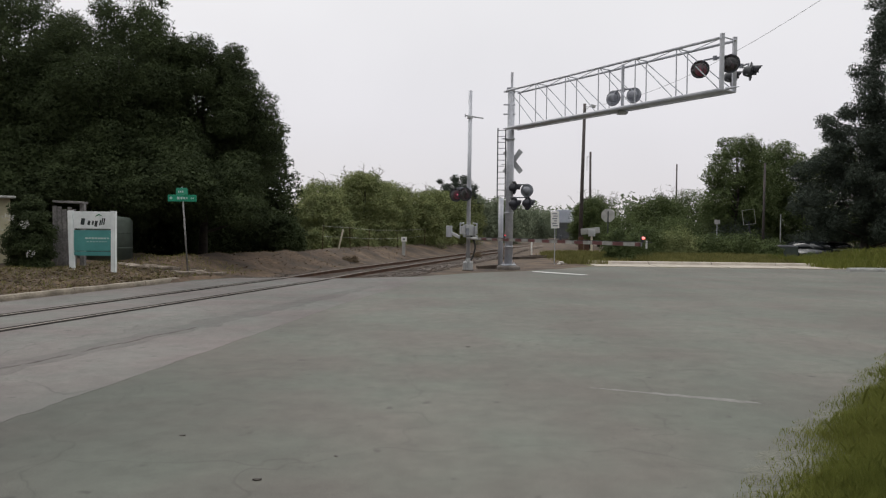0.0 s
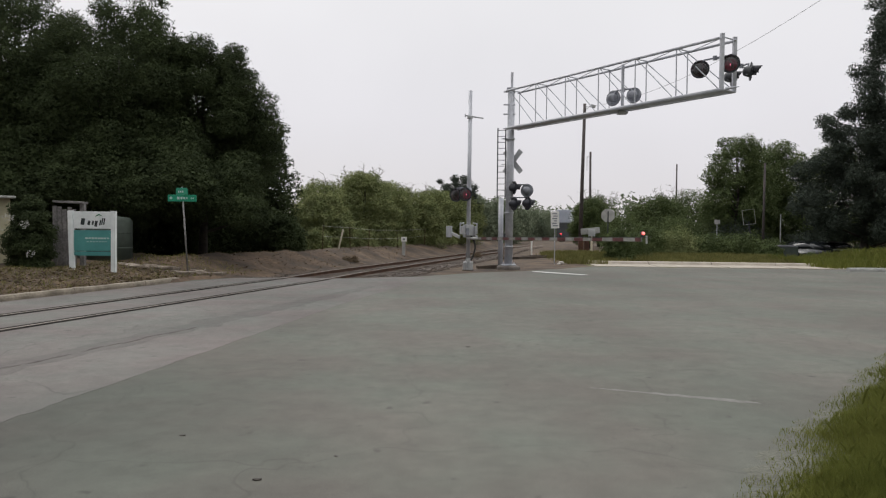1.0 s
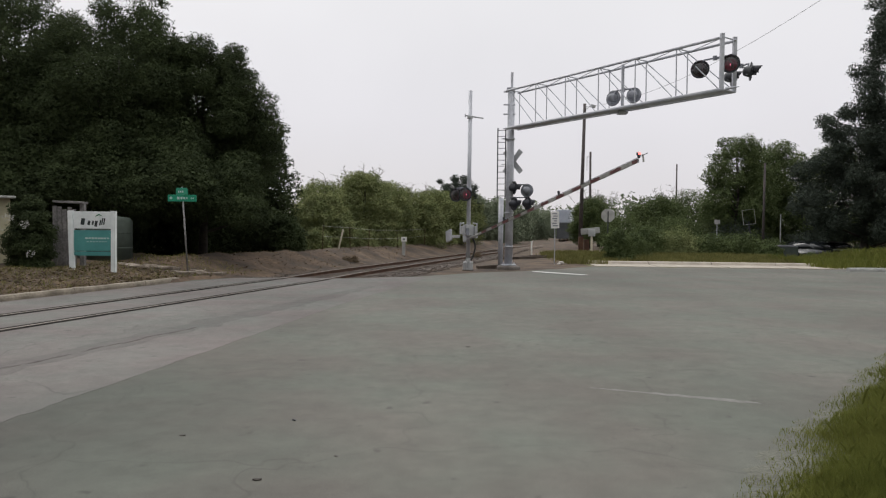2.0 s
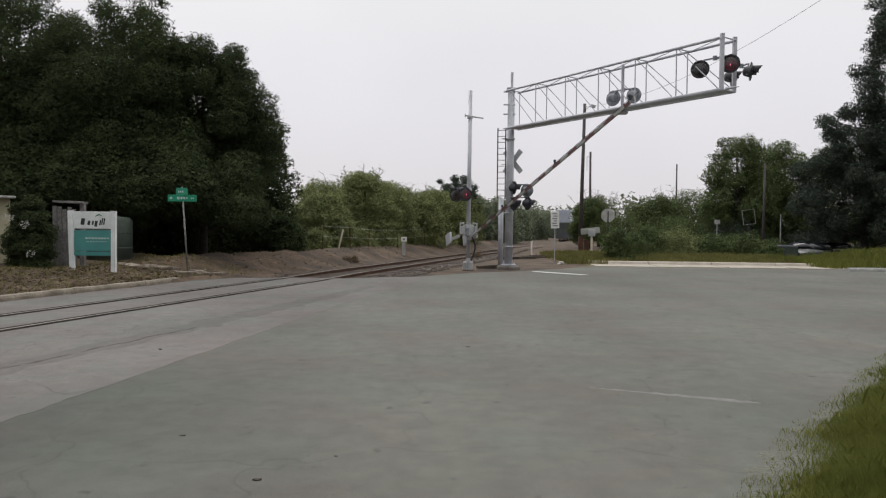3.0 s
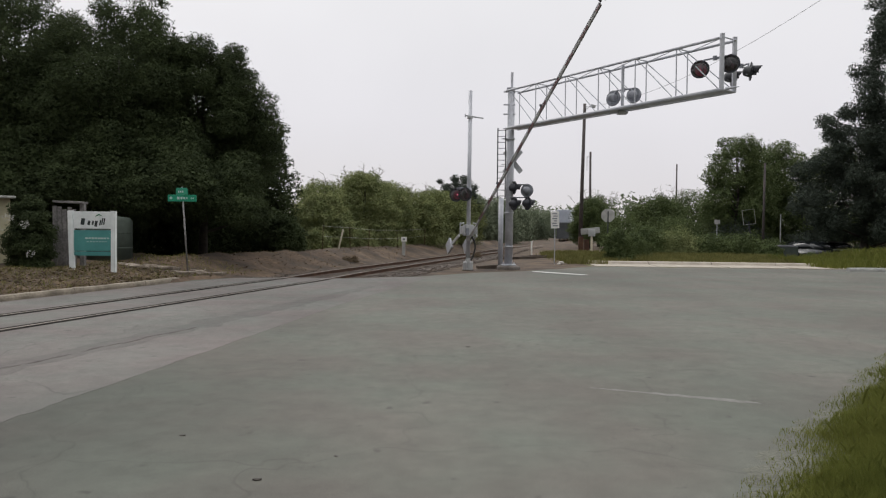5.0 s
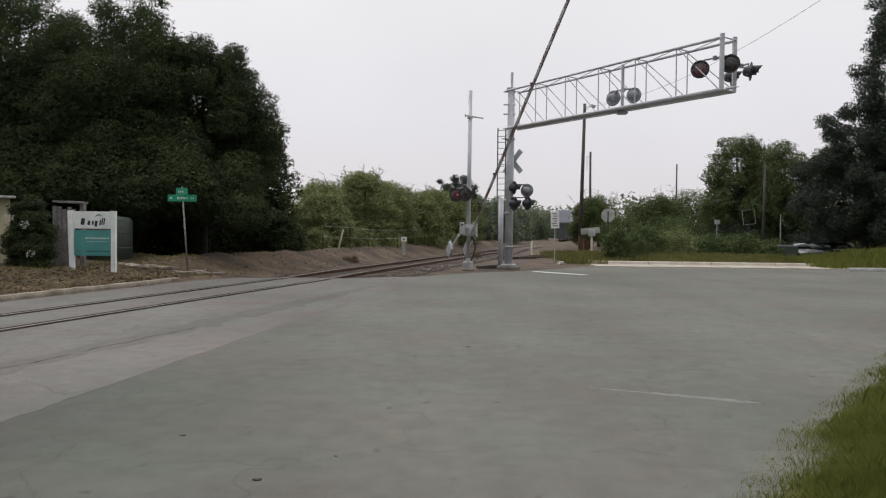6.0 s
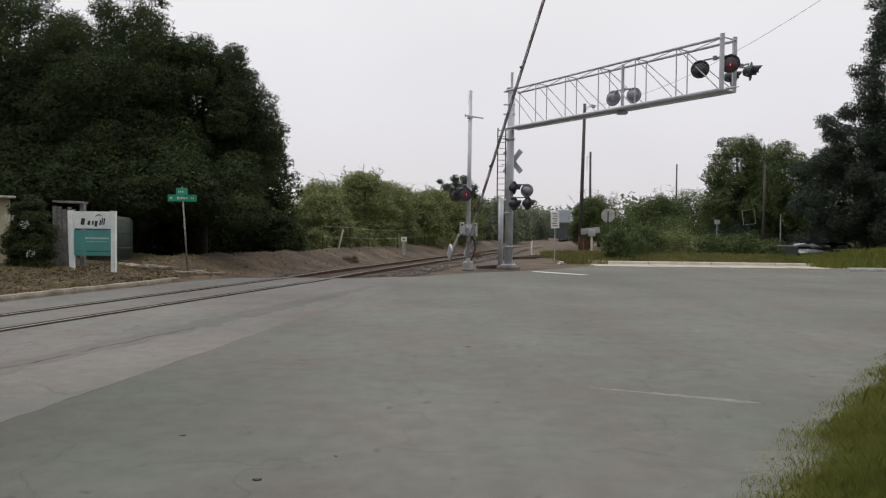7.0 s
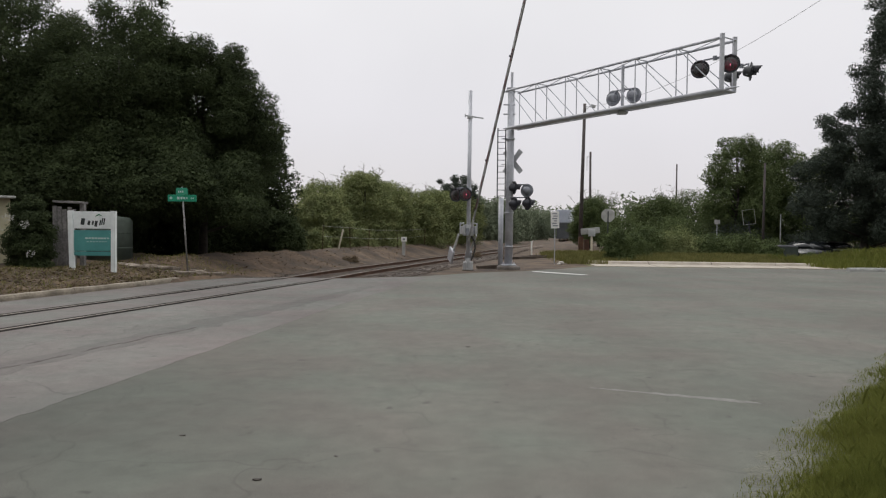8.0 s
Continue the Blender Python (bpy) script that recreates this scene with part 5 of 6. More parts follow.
# ---------------------------------------------------------------- west side things
def build_company_sign():
    a, b = Vector((-10.80, 20.25)), Vector((-9.64, 20.35))
    z = float(lie(a.x, a.y)) - 0.1
    d = b - a
    m = pose(a.x, a.y, 0, 0, 0, math.degrees(math.atan2(d.y, d.x)))
    w = d.length
    s = thing("company_sign", "white post-and-panel sign with a teal lower board", "sign", m)
    for x, ln in ((0.0, -0.05), (w, 0.0)):
        q = bmesh.new()
        box(q, (0.13, 0.13, 1.80), Matrix.Translation((x + ln * 0.5, 0, z + 0.90)) @ pose(0, 0, 0, 0, 1.8 * (ln < 0) * -1), 0.008)
        part("post", q, SIGN_WHITE, s)
    q = bmesh.new()
    box(q, (w - 0.10, 0.045, 0.50), Matrix.Translation((w / 2, -0.02, z + 1.53)), 0.005)
    part("name_board", q, SIGN_WHITE, s)
    q = bmesh.new()
    box(q, (w - 0.12, 0.045, 0.60), Matrix.Translation((w / 2, -0.02, z + 0.93)), 0.005)
    part("teal_board", q, TEAL, s, "teal lower board")
    q = bmesh.new()
    box(q, (w - 0.12, 0.04, 0.12), Matrix.Translation((w / 2, -0.02, z + 0.55)), 0.005)
    part("bottom_rail", q, TEAL, s)
    # the name drawn as a row of plain dark strokes under a leaf-shaped swoosh
    for x, wd, h, dy in ((0.0, 0.11, 0.18, 0.02), (0.135, 0.075, 0.12, -0.01), (0.225, 0.05, 0.12, -0.01), (0.295, 0.075, 0.16, -0.03), (0.39, 0.026, 0.15, 0.0), (0.435, 0.026, 0.19, 0.025), (0.48, 0.026, 0.19, 0.025)):
        q = bmesh.new()
        mm = Matrix.Translation((0.31 + x * 1.25, -0.046, z + 1.46 + dy * 1.2)) @ pose(0, 0, 0, 0, 10)
        box(q, (wd * (1.3 if wd < 0.03 else 0.95), 0.006, h * 1.05), mm, 0.002)
        part("mark", q, DARK_TEXT, s)
    q = bmesh.new()
    o = []
    for i in range(13):
        k = i / 12
        o.append((0.20 * k, 0.075 * math.sin(math.pi * k)))
    for i in range(13):
        k = 1 - i / 12
        o.append((0.20 * k + 0.01, 0.075 * math.sin(math.pi * k) - 0.035 * math.sin(math.pi * k) - 0.004))
    prism(q, o, 0, 0.006)
    part("leaf_mark", q, LEAF_LOGO, s, "", Matrix.Translation((0.66, -0.046, z + 1.63)) @ pose(0, 0, 0, 90))
    q = bmesh.new()
    for i, wd in enumerate((0.09, 0.05, 0.06, 0.07, 0.05, 0.08, 0.06, 0.05)):
        box(q, (wd, 0.005, 0.045), Matrix.Translation((0.42 + i * 0.085, -0.046, z + 1.0)), 0.001)
    for i in range(7):
        box(q, (0.05, 0.005, 0.02), Matrix.Translation((0.45 + i * 0.085, -0.046, z + 0.9)), 0.001)
    part("small_print", q, PALE_TEXT, s)
    q = bmesh.new()
    for k in range(4):
        box(q, (0.03, 0.02, 0.05), Matrix.Translation((-0.085, -0.03, z + 0.65 + 0.32 * k)), 0.004)
    part("bracket", q, DARK_TEXT, s)


def build_street_sign():
    x, y = -8.32, 22.7
    z = float(lie(x, y)) - 0.20
    s = thing("street_sign", "two green street name blades on a thin leaning steel post", "street sign", pose(x, y, z, 0, -4.0))
    q = bmesh.new()
    tube(q, (0, 0, 0), (0, 0, 2.66), 0.027, 0.025, 10)
    part("post", q, SIGN_POST, s, "", None, True)
    q = bmesh.new()
    box(q, (0.90, 0.02, 0.22), Matrix.Translation((0.0, -0.045, 2.67)) @ pose(0, 0, 0, 0, 4.0, 6), 0.004)
    part("blade", q, SIGN_GREEN, s)
    q = bmesh.new()
    box(q, (0.50, 0.02, 0.19), Matrix.Translation((0.0, -0.04, 2.88)) @ pose(0, 0, 0, 0, 4.0, -24), 0.004)
    box(q, (0.42, 0.02, 0.04), Matrix.Translation((0.0, -0.04, 2.985)) @ pose(0, 0, 0, 0, 4.0, -24), 0.004)
    part("blade", q, SIGN_GREEN, s)
    q = bmesh.new()
    mm = Matrix.Translation((0.0, -0.045, 2.67)) @ pose(0, 0, 0, 0, 4.0, 6)
    for dx, w, h in ((-0.12, 0.075, 0.085), (-0.02, 0.06, 0.08), (0.07, 0.06, 0.07), (0.15, 0.03, 0.07), (0.29, 0.04, 0.05), (0.35, 0.04, 0.05)):
        box(q, (w, 0.004, h), mm @ Matrix.Translation((dx, -0.013, 0)), 0.001)
    lathe(q, [(0, 0), (0.045, 0), (0.045, 0.004), (0, 0.004)], 14, mm @ Matrix.Translation((-0.35, -0.010, 0)) @ pose(0, 0, 0, 90))
    m2 = Matrix.Translation((0.0, -0.04, 2.88)) @ pose(0, 0, 0, 0, 4.0, -24)
    for dx in (-0.12, -0.04, 0.05):
        box(q, (0.05, 0.004, 0.06), m2 @ Matrix.Translation((dx, -0.013, 0)), 0.001)
    part("lettering", q, PALE_TEXT, s, "pale unreadable lettering")
    q = bmesh.new()
    tube(q, (0, 0, 2.66), (0, 0, 3.04), 0.02, None, 8)
    part("bracket", q, GALV, s)


def build_shed():
    z = 0.4
    s = thing("shed", "low beige sided shed with a pale metal roof", "shed", pose(-13.7, 22.0, z, 0, 0, 33))
    q = bmesh.new()
    box(q, (6.0, 4.0, 2.4), Matrix.Translation((-3.0, 2.0, 0.95)))
    part("wall", q, BEIGE_WALL, s)
    for i in range(18):
        q = bmesh.new()
        box(q, (0.03, 0.02, 2.3), Matrix.Translation((-5.9 + i * 0.33, -0.012, 0.95)), 0.003)
        part("batten", q, BEIGE_WALL, s)
    q = bmesh.new()
    box(q, (6.3, 4.5, 0.08), Matrix.Translation((-3.0, 2.0, 2.2)) @ pose(0, 0, 0, 2), 0.01)
    box(q, (6.3, 0.05, 0.05), Matrix.Translation((-3.0, -0.26, 2.12)), 0.01)
    part("roof", q, ROOF_METAL, s)
    # board fence and gate posts behind the sign
    f = thing("board_fence", "short stretch of grey weathered board fence", "fence")
    rng = random.Random(4)
    for i in range(5):
        q = bmesh.new()
        h = 2.05 - 0.04 * i + rng.uniform(-0.06, 0.06)
        box(q, (0.13, 0.03, h), Matrix.Translation((-12.28 + i * 0.15, 22.0, z + h / 2 - 0.15)) @ pose(0, 0, 0, 0, rng.uniform(-1, 1)), 0.004)
        part("board", q, OLD_WOOD, f)
    q = bmesh.new()
    box(q, (0.95, 0.35, 0.07), Matrix.Translation((-11.85, 22.1, z + 1.99)) @ pose(0, 0, 0, 0, 2), 0.01)
    part("cap", q, OLD_WOOD, f, "weathered cap board")
    q = bmesh.new()
    box(q, (0.14, 0.14, 2.2), Matrix.Translation((-11.45, 22.1, z + 0.9)), 0.01)
    part("post", q, OLD_WOOD, f)
    t = thing("storage_tank", "dull green upright storage tank behind the sign", "tank", pose(-12.15, 25.0, z - 0.05))
    q = bmesh.new()
    lathe(q, [(0, 0), (0.9, 0), (0.9, 1.5), (0.8, 1.62), (0, 1.72)], 32)
    part("shell", q, TANK_GREEN, t, "", None, True)
    q = bmesh.new()
    for h in (0.5, 1.05):
        lathe(q, [(0.905, h), (0.915, h + 0.03), (0.905, h + 0.06)], 32)
    part("hoop", q, TANK_GREEN, t)
    q = bmesh.new()
    tube(q, (0.1, 0, 1.5), (0.1, 0, 1.7), 0.08, None, 10)
    part("vent", q, GREEN_WALL, t)


def build_west_details():
    b = shrub("flowering_bush", "dark bush with a few white blossoms beside the sign", -12.4, 20.9, 0.82, 2.35, 131, LEAF_DARK, 18000, 0.055, n=14)
    rng = np.random.default_rng(132)
    bl = [(-0.15, -0.85, 1.55, 0.16, 0.1), (0.35, -0.9, 1.35, 0.12, 0.1), (0.5, -0.85, 0.5, 0.12, 0.1), (-0.5, -0.7, 1.2, 0.08, 0.06)]
    v, f = leaves(rng, bl, 120, 0.035)
    quads("blossom", v, f, FLOWER, b)
    # wire fence along the bank
    f = thing("wire_fence", "old wire fence on thin leaning posts along the bank", "fence")
    tops = []
    for i, s in enumerate((36.0, 40.0, 43.0, 49.0, 56.0, 64.0, 73.0)):
        p = by_track(s, -5.0)
        z = float(lie(p.x, p.y))
        q = bmesh.new()
        tube(q, (p.x, p.y, z - 0.2), (p.x + 0.06 * (-1) ** i, p.y, z + 1.28), 0.018, None, 6)
        part("post", q, RAIL_SIDE, f, "rusty steel fence post")
        tops.append(Vector((p.x, p.y, z)))
    for h in (0.7, 1.25):
        q = bmesh.new()
        for a, c in zip(tops, tops[1:]):
            for k in range(4):
                u, w = k / 4, (k + 1) / 4
                tube(q, a.lerp(c, u) + Vector((0, 0, h - 0.06 * u * (1 - u))), a.lerp(c, w) + Vector((0, 0, h - 0.06 * w * (1 - w))), 0.006, None, 4)
        part("wire", q, GREY_WHITE, f)
    # leaning cream marker, mile post, small plate
    p = Vector((-5.75, 39.0, 0))
    z = float(lie(p.x, p.y))
    q = bmesh.new()
    box(q, (0.09, 0.05, 1.25), Matrix.Translation((p.x, p.y, z + 0.5)) @ pose(0, 0, 0, 0, 13), 0.01)
    solo("marker_post", q, CREAM, "leaning cream painted marker post", "marker post")
    p = Vector((-2.55, 45.0, 0))
    z = float(lie(p.x, p.y))
    m = thing("mile_post", "short white railway post with a small number plate", "marker post", pose(p.x, p.y, z))
    q = bmesh.new()
    box(q, (0.20, 0.16, 1.2), Matrix.Translation((0, 0, 0.5)), 0.02)
    part("post", q, GREY_WHITE, m)
    q = bmesh.new()
    box(q, (0.36, 0.03, 0.30), Matrix.Translation((0.02, -0.1, 1.05)), 0.01)
    part("plate", q, WHITE, m)
    q = bmesh.new()
    box(q, (0.14, 0.004, 0.12), Matrix.Translation((0.02, -0.118, 1.05)), 0.001)
    part("bar", q, DISC_BACK, m)
    p = Vector((-7.0, 41.5, 0))
    z = float(lie(p.x, p.y))
    m = thing("small_sign", "small grey plate on a thin stake", "sign", pose(p.x, p.y, z))
    q = bmesh.new()
    box(q, (0.03, 0.03, 1.1), Matrix.Translation((0, 0, 0.4)))
    part("stake", q, GALV, m)
    q = bmesh.new()
    box(q, (0.3, 0.015, 0.26), Matrix.Translation((0, -0.03, 0.82)), 0.003)
    part("plate", q, DISC_BACK, m)


def build_east_details():
    # tall pole, shorter pole
    for x, y, h, r, ln, lab in ((11.03, 56.0, 11.85, 0.17, 1.05, "tall dark creosoted utility pole leaning slightly"), (15.2, 72.0, 9.85, 0.15, -0.4, "shorter dark creosoted utility pole"), (23.0, 50.0, 7.0, 0.10, 0.3, "slim pole among trees"), (30.76, 92.0, 11.1, 0.13, 0, "distant bare utility pole")):
        p = thing("utility_pole", lab, "utility pole", pose(x, y, float(lie(x, y)) - 0.3, 0, ln))
        q = bmesh.new()
        tube(q, (0, 0, 0), (0, 0, h + 0.3), r, r * 0.7, 12)
        part("pole", q, WOOD_POLE, p, "", None, True)
        if y == 56.0:
            q = bmesh.new()
            tube(q, (0.1, -0.1, h - 0.15), (0.45, -0.4, h + 0.1), 0.03, None, 8)
            box(q, (0.42, 0.3, 0.22), Matrix.Translation((0.55, -0.45, h + 0.05)) @ pose(0, 0, 0, 0, 12), 0.05)
            part("lamp_head", q, ALUMINIUM, p, "pale street lamp head")
        if h < 11 and y == 72.0:
            q = bmesh.new()
            tube(q, (-0.35, 0, h - 1.6), (-0.35, 0, h - 0.2), 0.03, None, 6)
            tube(q, (-0.35, 0, h - 0.2), (0, 0, h - 0.2), 0.03, None, 6)
            part("riser", q, GALV, p)
    # notice sign on a post
    s = thing("notice_sign", "white rectangular notice with unreadable dark lines on a thin post", "sign", pose(5.78, 36.0, -0.05, 0, 0, -8))
    q = bmesh.new()
    bar(q, (0, 0, -0.1), (0, 0, 2.75), 0.045, 0.03)
    part("post", q, GALV, s)
    q = bmesh.new()
    box(q, (0.43, 0.012, 0.88), Matrix.Translation((0, -0.03, 2.32)) @ pose(0, 0, 0, 0, -2), 0.004)
    pl = part("plate", q, WHITE, s)
    for i, w in enumerate((0.24, 0.2, 0.26, 0.16, 0.22, 0.28)):
        q = bmesh.new()
        box(q, (w, 0.004, 0.055), Matrix.Translation((0.02 if i % 2 else -0.02, -0.039, 2.64 - i * 0.125)), 0.001)
        part("bar", q, DISC_BACK, pl)
    # stop sign seen from behind
    s = thing("stop_sign", "octagonal road sign seen from its bare metal back", "sign", pose(9.35, 39.5, 0.0, 0, 0, -6))
    q = bmesh.new()
    o = [(0.40 * math.cos(radians(22.5 + 45 * i)), 0.40 * math.sin(radians(22.5 + 45 * i))) for i in range(8)]
    prism(q, o, -0.004, 0.004)
    part("plate", q, GREY_WHITE, s, "pale grey back of the plate", Matrix.Translation((0, 0, 2.62)) @ pose(0, 0, 0, 90))
    q = bmesh.new()
    bar(q, (0, -0.03, 0.0), (0, -0.03, 2.85), 0.06, 0.035)
    part("post", q, BLACK, s)
    # white short marker by the track, tie ends and stones on the bare ground
    q = bmesh.new()
    box(q, (0.10, 0.08, 1.15), Matrix.Translation((6.05, 47.5, 0.45)), 0.01)
    solo("marker_post", q, WHITE, "short white railway marker post", "marker post")
    rng = random.Random(9)
    for x, y, ln, tn in ((4.4, 41.5, 2.4, 8), (6.3, 42.6, 2.2, -6), (2.0, 30.6, 1.2, 35), (5.5, 42.0, 1.6, 14)):
        q = bmesh.new()
        box(q, (ln, 0.2, 0.17), Matrix.Translation((x, y, float(lie(x, y)) + 0.07)) @ pose(0, 0, 0, 0, rng.uniform(-2, 2), tn), 0.015)
        solo("old_tie", q, TIE_WOOD, "discarded dark railway tie on the ground", "railway tie", group="discarded ties")
    for x, y, r in ((6.1, 35.8, 0.16), (5.95, 35.6, 0.09), (6.8, 45.0, 0.14), (5.5, 43.5, 0.1)):
        q = bmesh.new()
        bmesh.ops.create_icosphere(q, subdivisions=2, radius=r)
        for v in q.verts:
            v.co *= 1 + 0.25 * noise.noise(v.co * 9 + Vector((x, y, 0)))
            v.co.z *= 0.6
        ob = solo("stone", q, STONE, "pale rough stone on bare earth", "stone", pose(x, y, float(lie(x, y)) + r * 0.4), group="loose stones")
    # rusty stumps by the tall pole
    for x, y, h in ((9.9, 50.0, 1.35), (10.35, 50.2, 1.15)):
        q = bmesh.new()
        box(q, (0.34, 0.34, h), Matrix.Translation((x, y, h / 2)), 0.03)
        solo("timber_post", q, RAIL_SIDE, "short rusty brown timber post", "post")
    # pale cabinet on a post by the short pole
    s = thing("meter_box", "pale grey cabinet on a post with a wide pale panel", "cabinet", pose(10.1, 47.5, 0.15))
    q = bmesh.new()
    box(q, (0.42, 0.3, 0.5), Matrix.Translation((0.05, 0, 1.5)), 0.03)
    part("body", q, ALUMINIUM, s)
    q = bmesh.new()
    box(q, (1.3, 0.08, 0.42), Matrix.Translation((0.0, 0.25, 1.62)) @ pose(0, 0, 0, 0, -6), 0.02)
    part("panel", q, GREY_WHITE, s)
    q = bmesh.new()
    box(q, (0.12, 0.12, 1.4), Matrix.Translation((0.05, 0, 0.6)), 0.01)
    part("post", q, CREAM, s)
    # things under the right-hand trees
    s = thing("small_sign", "small pale plate on a thin stake", "sign", pose(19.3, 49.0, 0.15))
    q = bmesh.new()
    box(q, (0.4, 0.02, 0.32), Matrix.Translation((0, 0, 2.35)), 0.003)
    part("plate", q, GREY_WHITE, s)
    q = bmesh.new()
    bar(q, (0, 0.03, 0), (0, 0.03, 2.4), 0.04, 0.04)
    part("stake", q, GALV, s)
    s = thing("hoop_frame", "thin white square frame hung among trees", "frame", pose(21.15, 48.0, 2.35, 0, -8))
    for a, c in (((-0.42, 0, 0), (-0.42, 0, 1.0)), ((0.42, 0, 0), (0.42, 0, 1.0)), ((-0.42, 0, 0), (0.42, 0, 0)), ((-0.42, 0, 1.0), (0.42, 0, 1.0))):
        q = bmesh.new()
        bar(q, a, c, 0.022, 0.022)
        part("frame_bar", q, GREY_WHITE, s)
    q = bmesh.new()
    bar(q, (0, 0.1, -2.4), (0, 0.1, 0.2), 0.08, 0.08)
    part("stand", q, BLACK, s)
    q = bmesh.new()
    tube(q, (22.55, 46.5, 0.1), (22.55, 46.5, 3.0), 0.035, None, 8)
    solo("pipe_post", q, GREY_WHITE, "thin white pipe post beside bushes", "post")
    d = thing("dumpster", "grey-green steel waste bin among bushes", "waste bin", pose(21.3, 43.6, float(lie(21.3, 43.6)), 0, 0, -10))
    q = bmesh.new()
    box(q, (1.5, 1.2, 1.0), Matrix.Translation((0, 0, 0.55)), 0.04)
    part("body", q, GREEN_WALL, d)
    for i in range(5):
        q = bmesh.new()
        box(q, (0.06, 0.05, 0.9), Matrix.Translation((-0.6 + 0.3 * i, -0.62, 0.55)), 0.01)
        part("rib", q, GREEN_WALL, d)
    q = bmesh.new()
    box(q, (1.49, 1.21, 0.06), Matrix.Translation((0, 0, 1.07)) @ pose(0, 0, 0, 4), 0.02)
    part("lid", q, BLACK, d)
    build_car("parked_car", "dark parked car half hidden by bushes", 23.3, 44.6, -78, CAR_DARK)
    build_car("parked_car", "silver parked car under the pines", 25.4, 46.0, 8, CAR_PALE)


def build_car(name, label, x, y, turn, paint):
    c = thing(name, label, "car", pose(x, y, float(lie(x, y)), 0, 0, turn), group="parked cars")
    side = [(-2.15, 0.35), (-2.2, 0.62), (-2.05, 0.86), (-1.25, 0.95), (1.15, 0.98), (1.95, 0.92), (2.15, 0.7), (2.12, 0.35)]
    cab = [(-1.35, 0.94), (-0.75, 1.36), (-0.3, 1.43), (0.65, 1.42), (1.1, 1.32), (1.65, 0.95)]
    for nm, o, w, m, bev in (("body", side, 0.86, paint, 0.06), ("cabin", cab, 0.70, GLASS_DARK, 0.08)):
        q = bmesh.new()
        prism(q, o, -w, w)
        bmesh.ops.bevel(q, geom=list(q.edges), offset=bev, segments=2, affect="EDGES")
        part(nm, q, m, c, "", pose(0, 0, 0, 90), True)
    q = bmesh.new()
    prism(q, [(-0.72, 1.37), (-0.3, 1.45), (0.65, 1.44), (1.05, 1.34), (0.65, 1.40), (-0.3, 1.41)], -0.66, 0.66)
    part("roof", q, paint, c, "", pose(0, 0, 0, 90))
    for sx, sy in itertools.product((-1.32, 1.35), (-0.78, 0.78)):
        q = bmesh.new()
        lathe(q, [(0.0, -0.1), (0.28, -0.1), (0.33, -0.07), (0.33, 0.07), (0.28, 0.1), (0.0, 0.1)], 18, Matrix.Translation((sx, sy, 0.33)) @ pose(0, 0, 0, 90))
        w = part("wheel", q, RUBBER, c)
        q = bmesh.new()
        lathe(q, [(0, -0.105), (0.2, -0.103), (0.2, 0.103), (0, 0.105)], 14, Matrix.Translation((sx, sy, 0.33)) @ pose(0, 0, 0, 90))
        part("rim", q, ALUMINIUM, w)
    for sy in (-0.6, 0.6):
        q = bmesh.new()
        box(q, (0.06, 0.34, 0.14), Matrix.Translation((-2.15, sy, 0.72)), 0.02)
        part("headlight", q, GREY_WHITE, c, "clear headlight")
    q = bmesh.new()
    box(q, (0.08, 1.4, 0.12), Matrix.Translation((-2.19, 0, 0.45)), 0.02)
    part("bumper", q, BLACK, c)


def build_freight_car():
    p = by_track(141.0, 0)
    c = thing("freight_car", "white freight car end standing far down the railway", "railway car", pose(p.x, p.y, 0, 0, 0, -math.degrees(math.atan2(ALONG.x, ALONG.y))))
    for nm, z0, z1, w, m in (("lower_container", 1.0, 3.75, 1.3, FREIGHT_DARK), ("upper_container", 3.8, 6.3, 1.3, FREIGHT_WHITE)):
        q = bmesh.new()
        box(q, (2 * w, 12.2, z1 - z0), Matrix.Translation((0, 6.1, (z0 + z1) / 2)), 0.05)
        b = part(nm, q, m, c)
        for i in range(7):
            q = bmesh.new()
            box(q, (0.08, 0.05, z1 - z0 - 0.3), Matrix.Translation((-1.1 + i * 0.367, -0.02, (z0 + z1) / 2)), 0.01)
            part("corrugation", q, m, b)
    q = bmesh.new()
    box(q, (2.7, 14.0, 0.5), Matrix.Translation((0, 6.1, 0.85)), 0.05)
    part("well_frame", q, FREIGHT_DARK, c)
    for sx, yy in itertools.product((-0.75, 0.75), (-0.3, 1.3, 11.0, 12.6)):
        q = bmesh.new()
        lathe(q, [(0, -0.07), (0.45, -0.07), (0.45, 0.07), (0, 0.07)], 18, Matrix.Translation((sx, yy, 0.52)) @ pose(0, 0, 0, 0, 90))
        part("wheel", q, RAIL_SIDE, c)


def build_wires():
    def line(name, a, b, sag, r, label):
        q = bmesh.new()
        n = 14
        pts = [Vector(a).lerp(Vector(b), i / n) - Vector((0, 0, sag * 4 * (i / n) * (1 - i / n))) for i in range(n + 1)]
        for p, w in zip(pts, pts[1:]):
            tube(q, p, w, r, None, 5)
        solo(name, q, WIRE, label, "cable")
    line("overhead_wire", (11.25, 55.9, 11.75), (17.3, 22.0, 13.0), 1.6, 0.010, "thin overhead wire from the utility pole")
    line("overhead_wire", (-17.0, 40.0, 14.2), (-10.6, 27.0, 12.3), 0.3, 0.008, "thin overhead wire above the oaks")


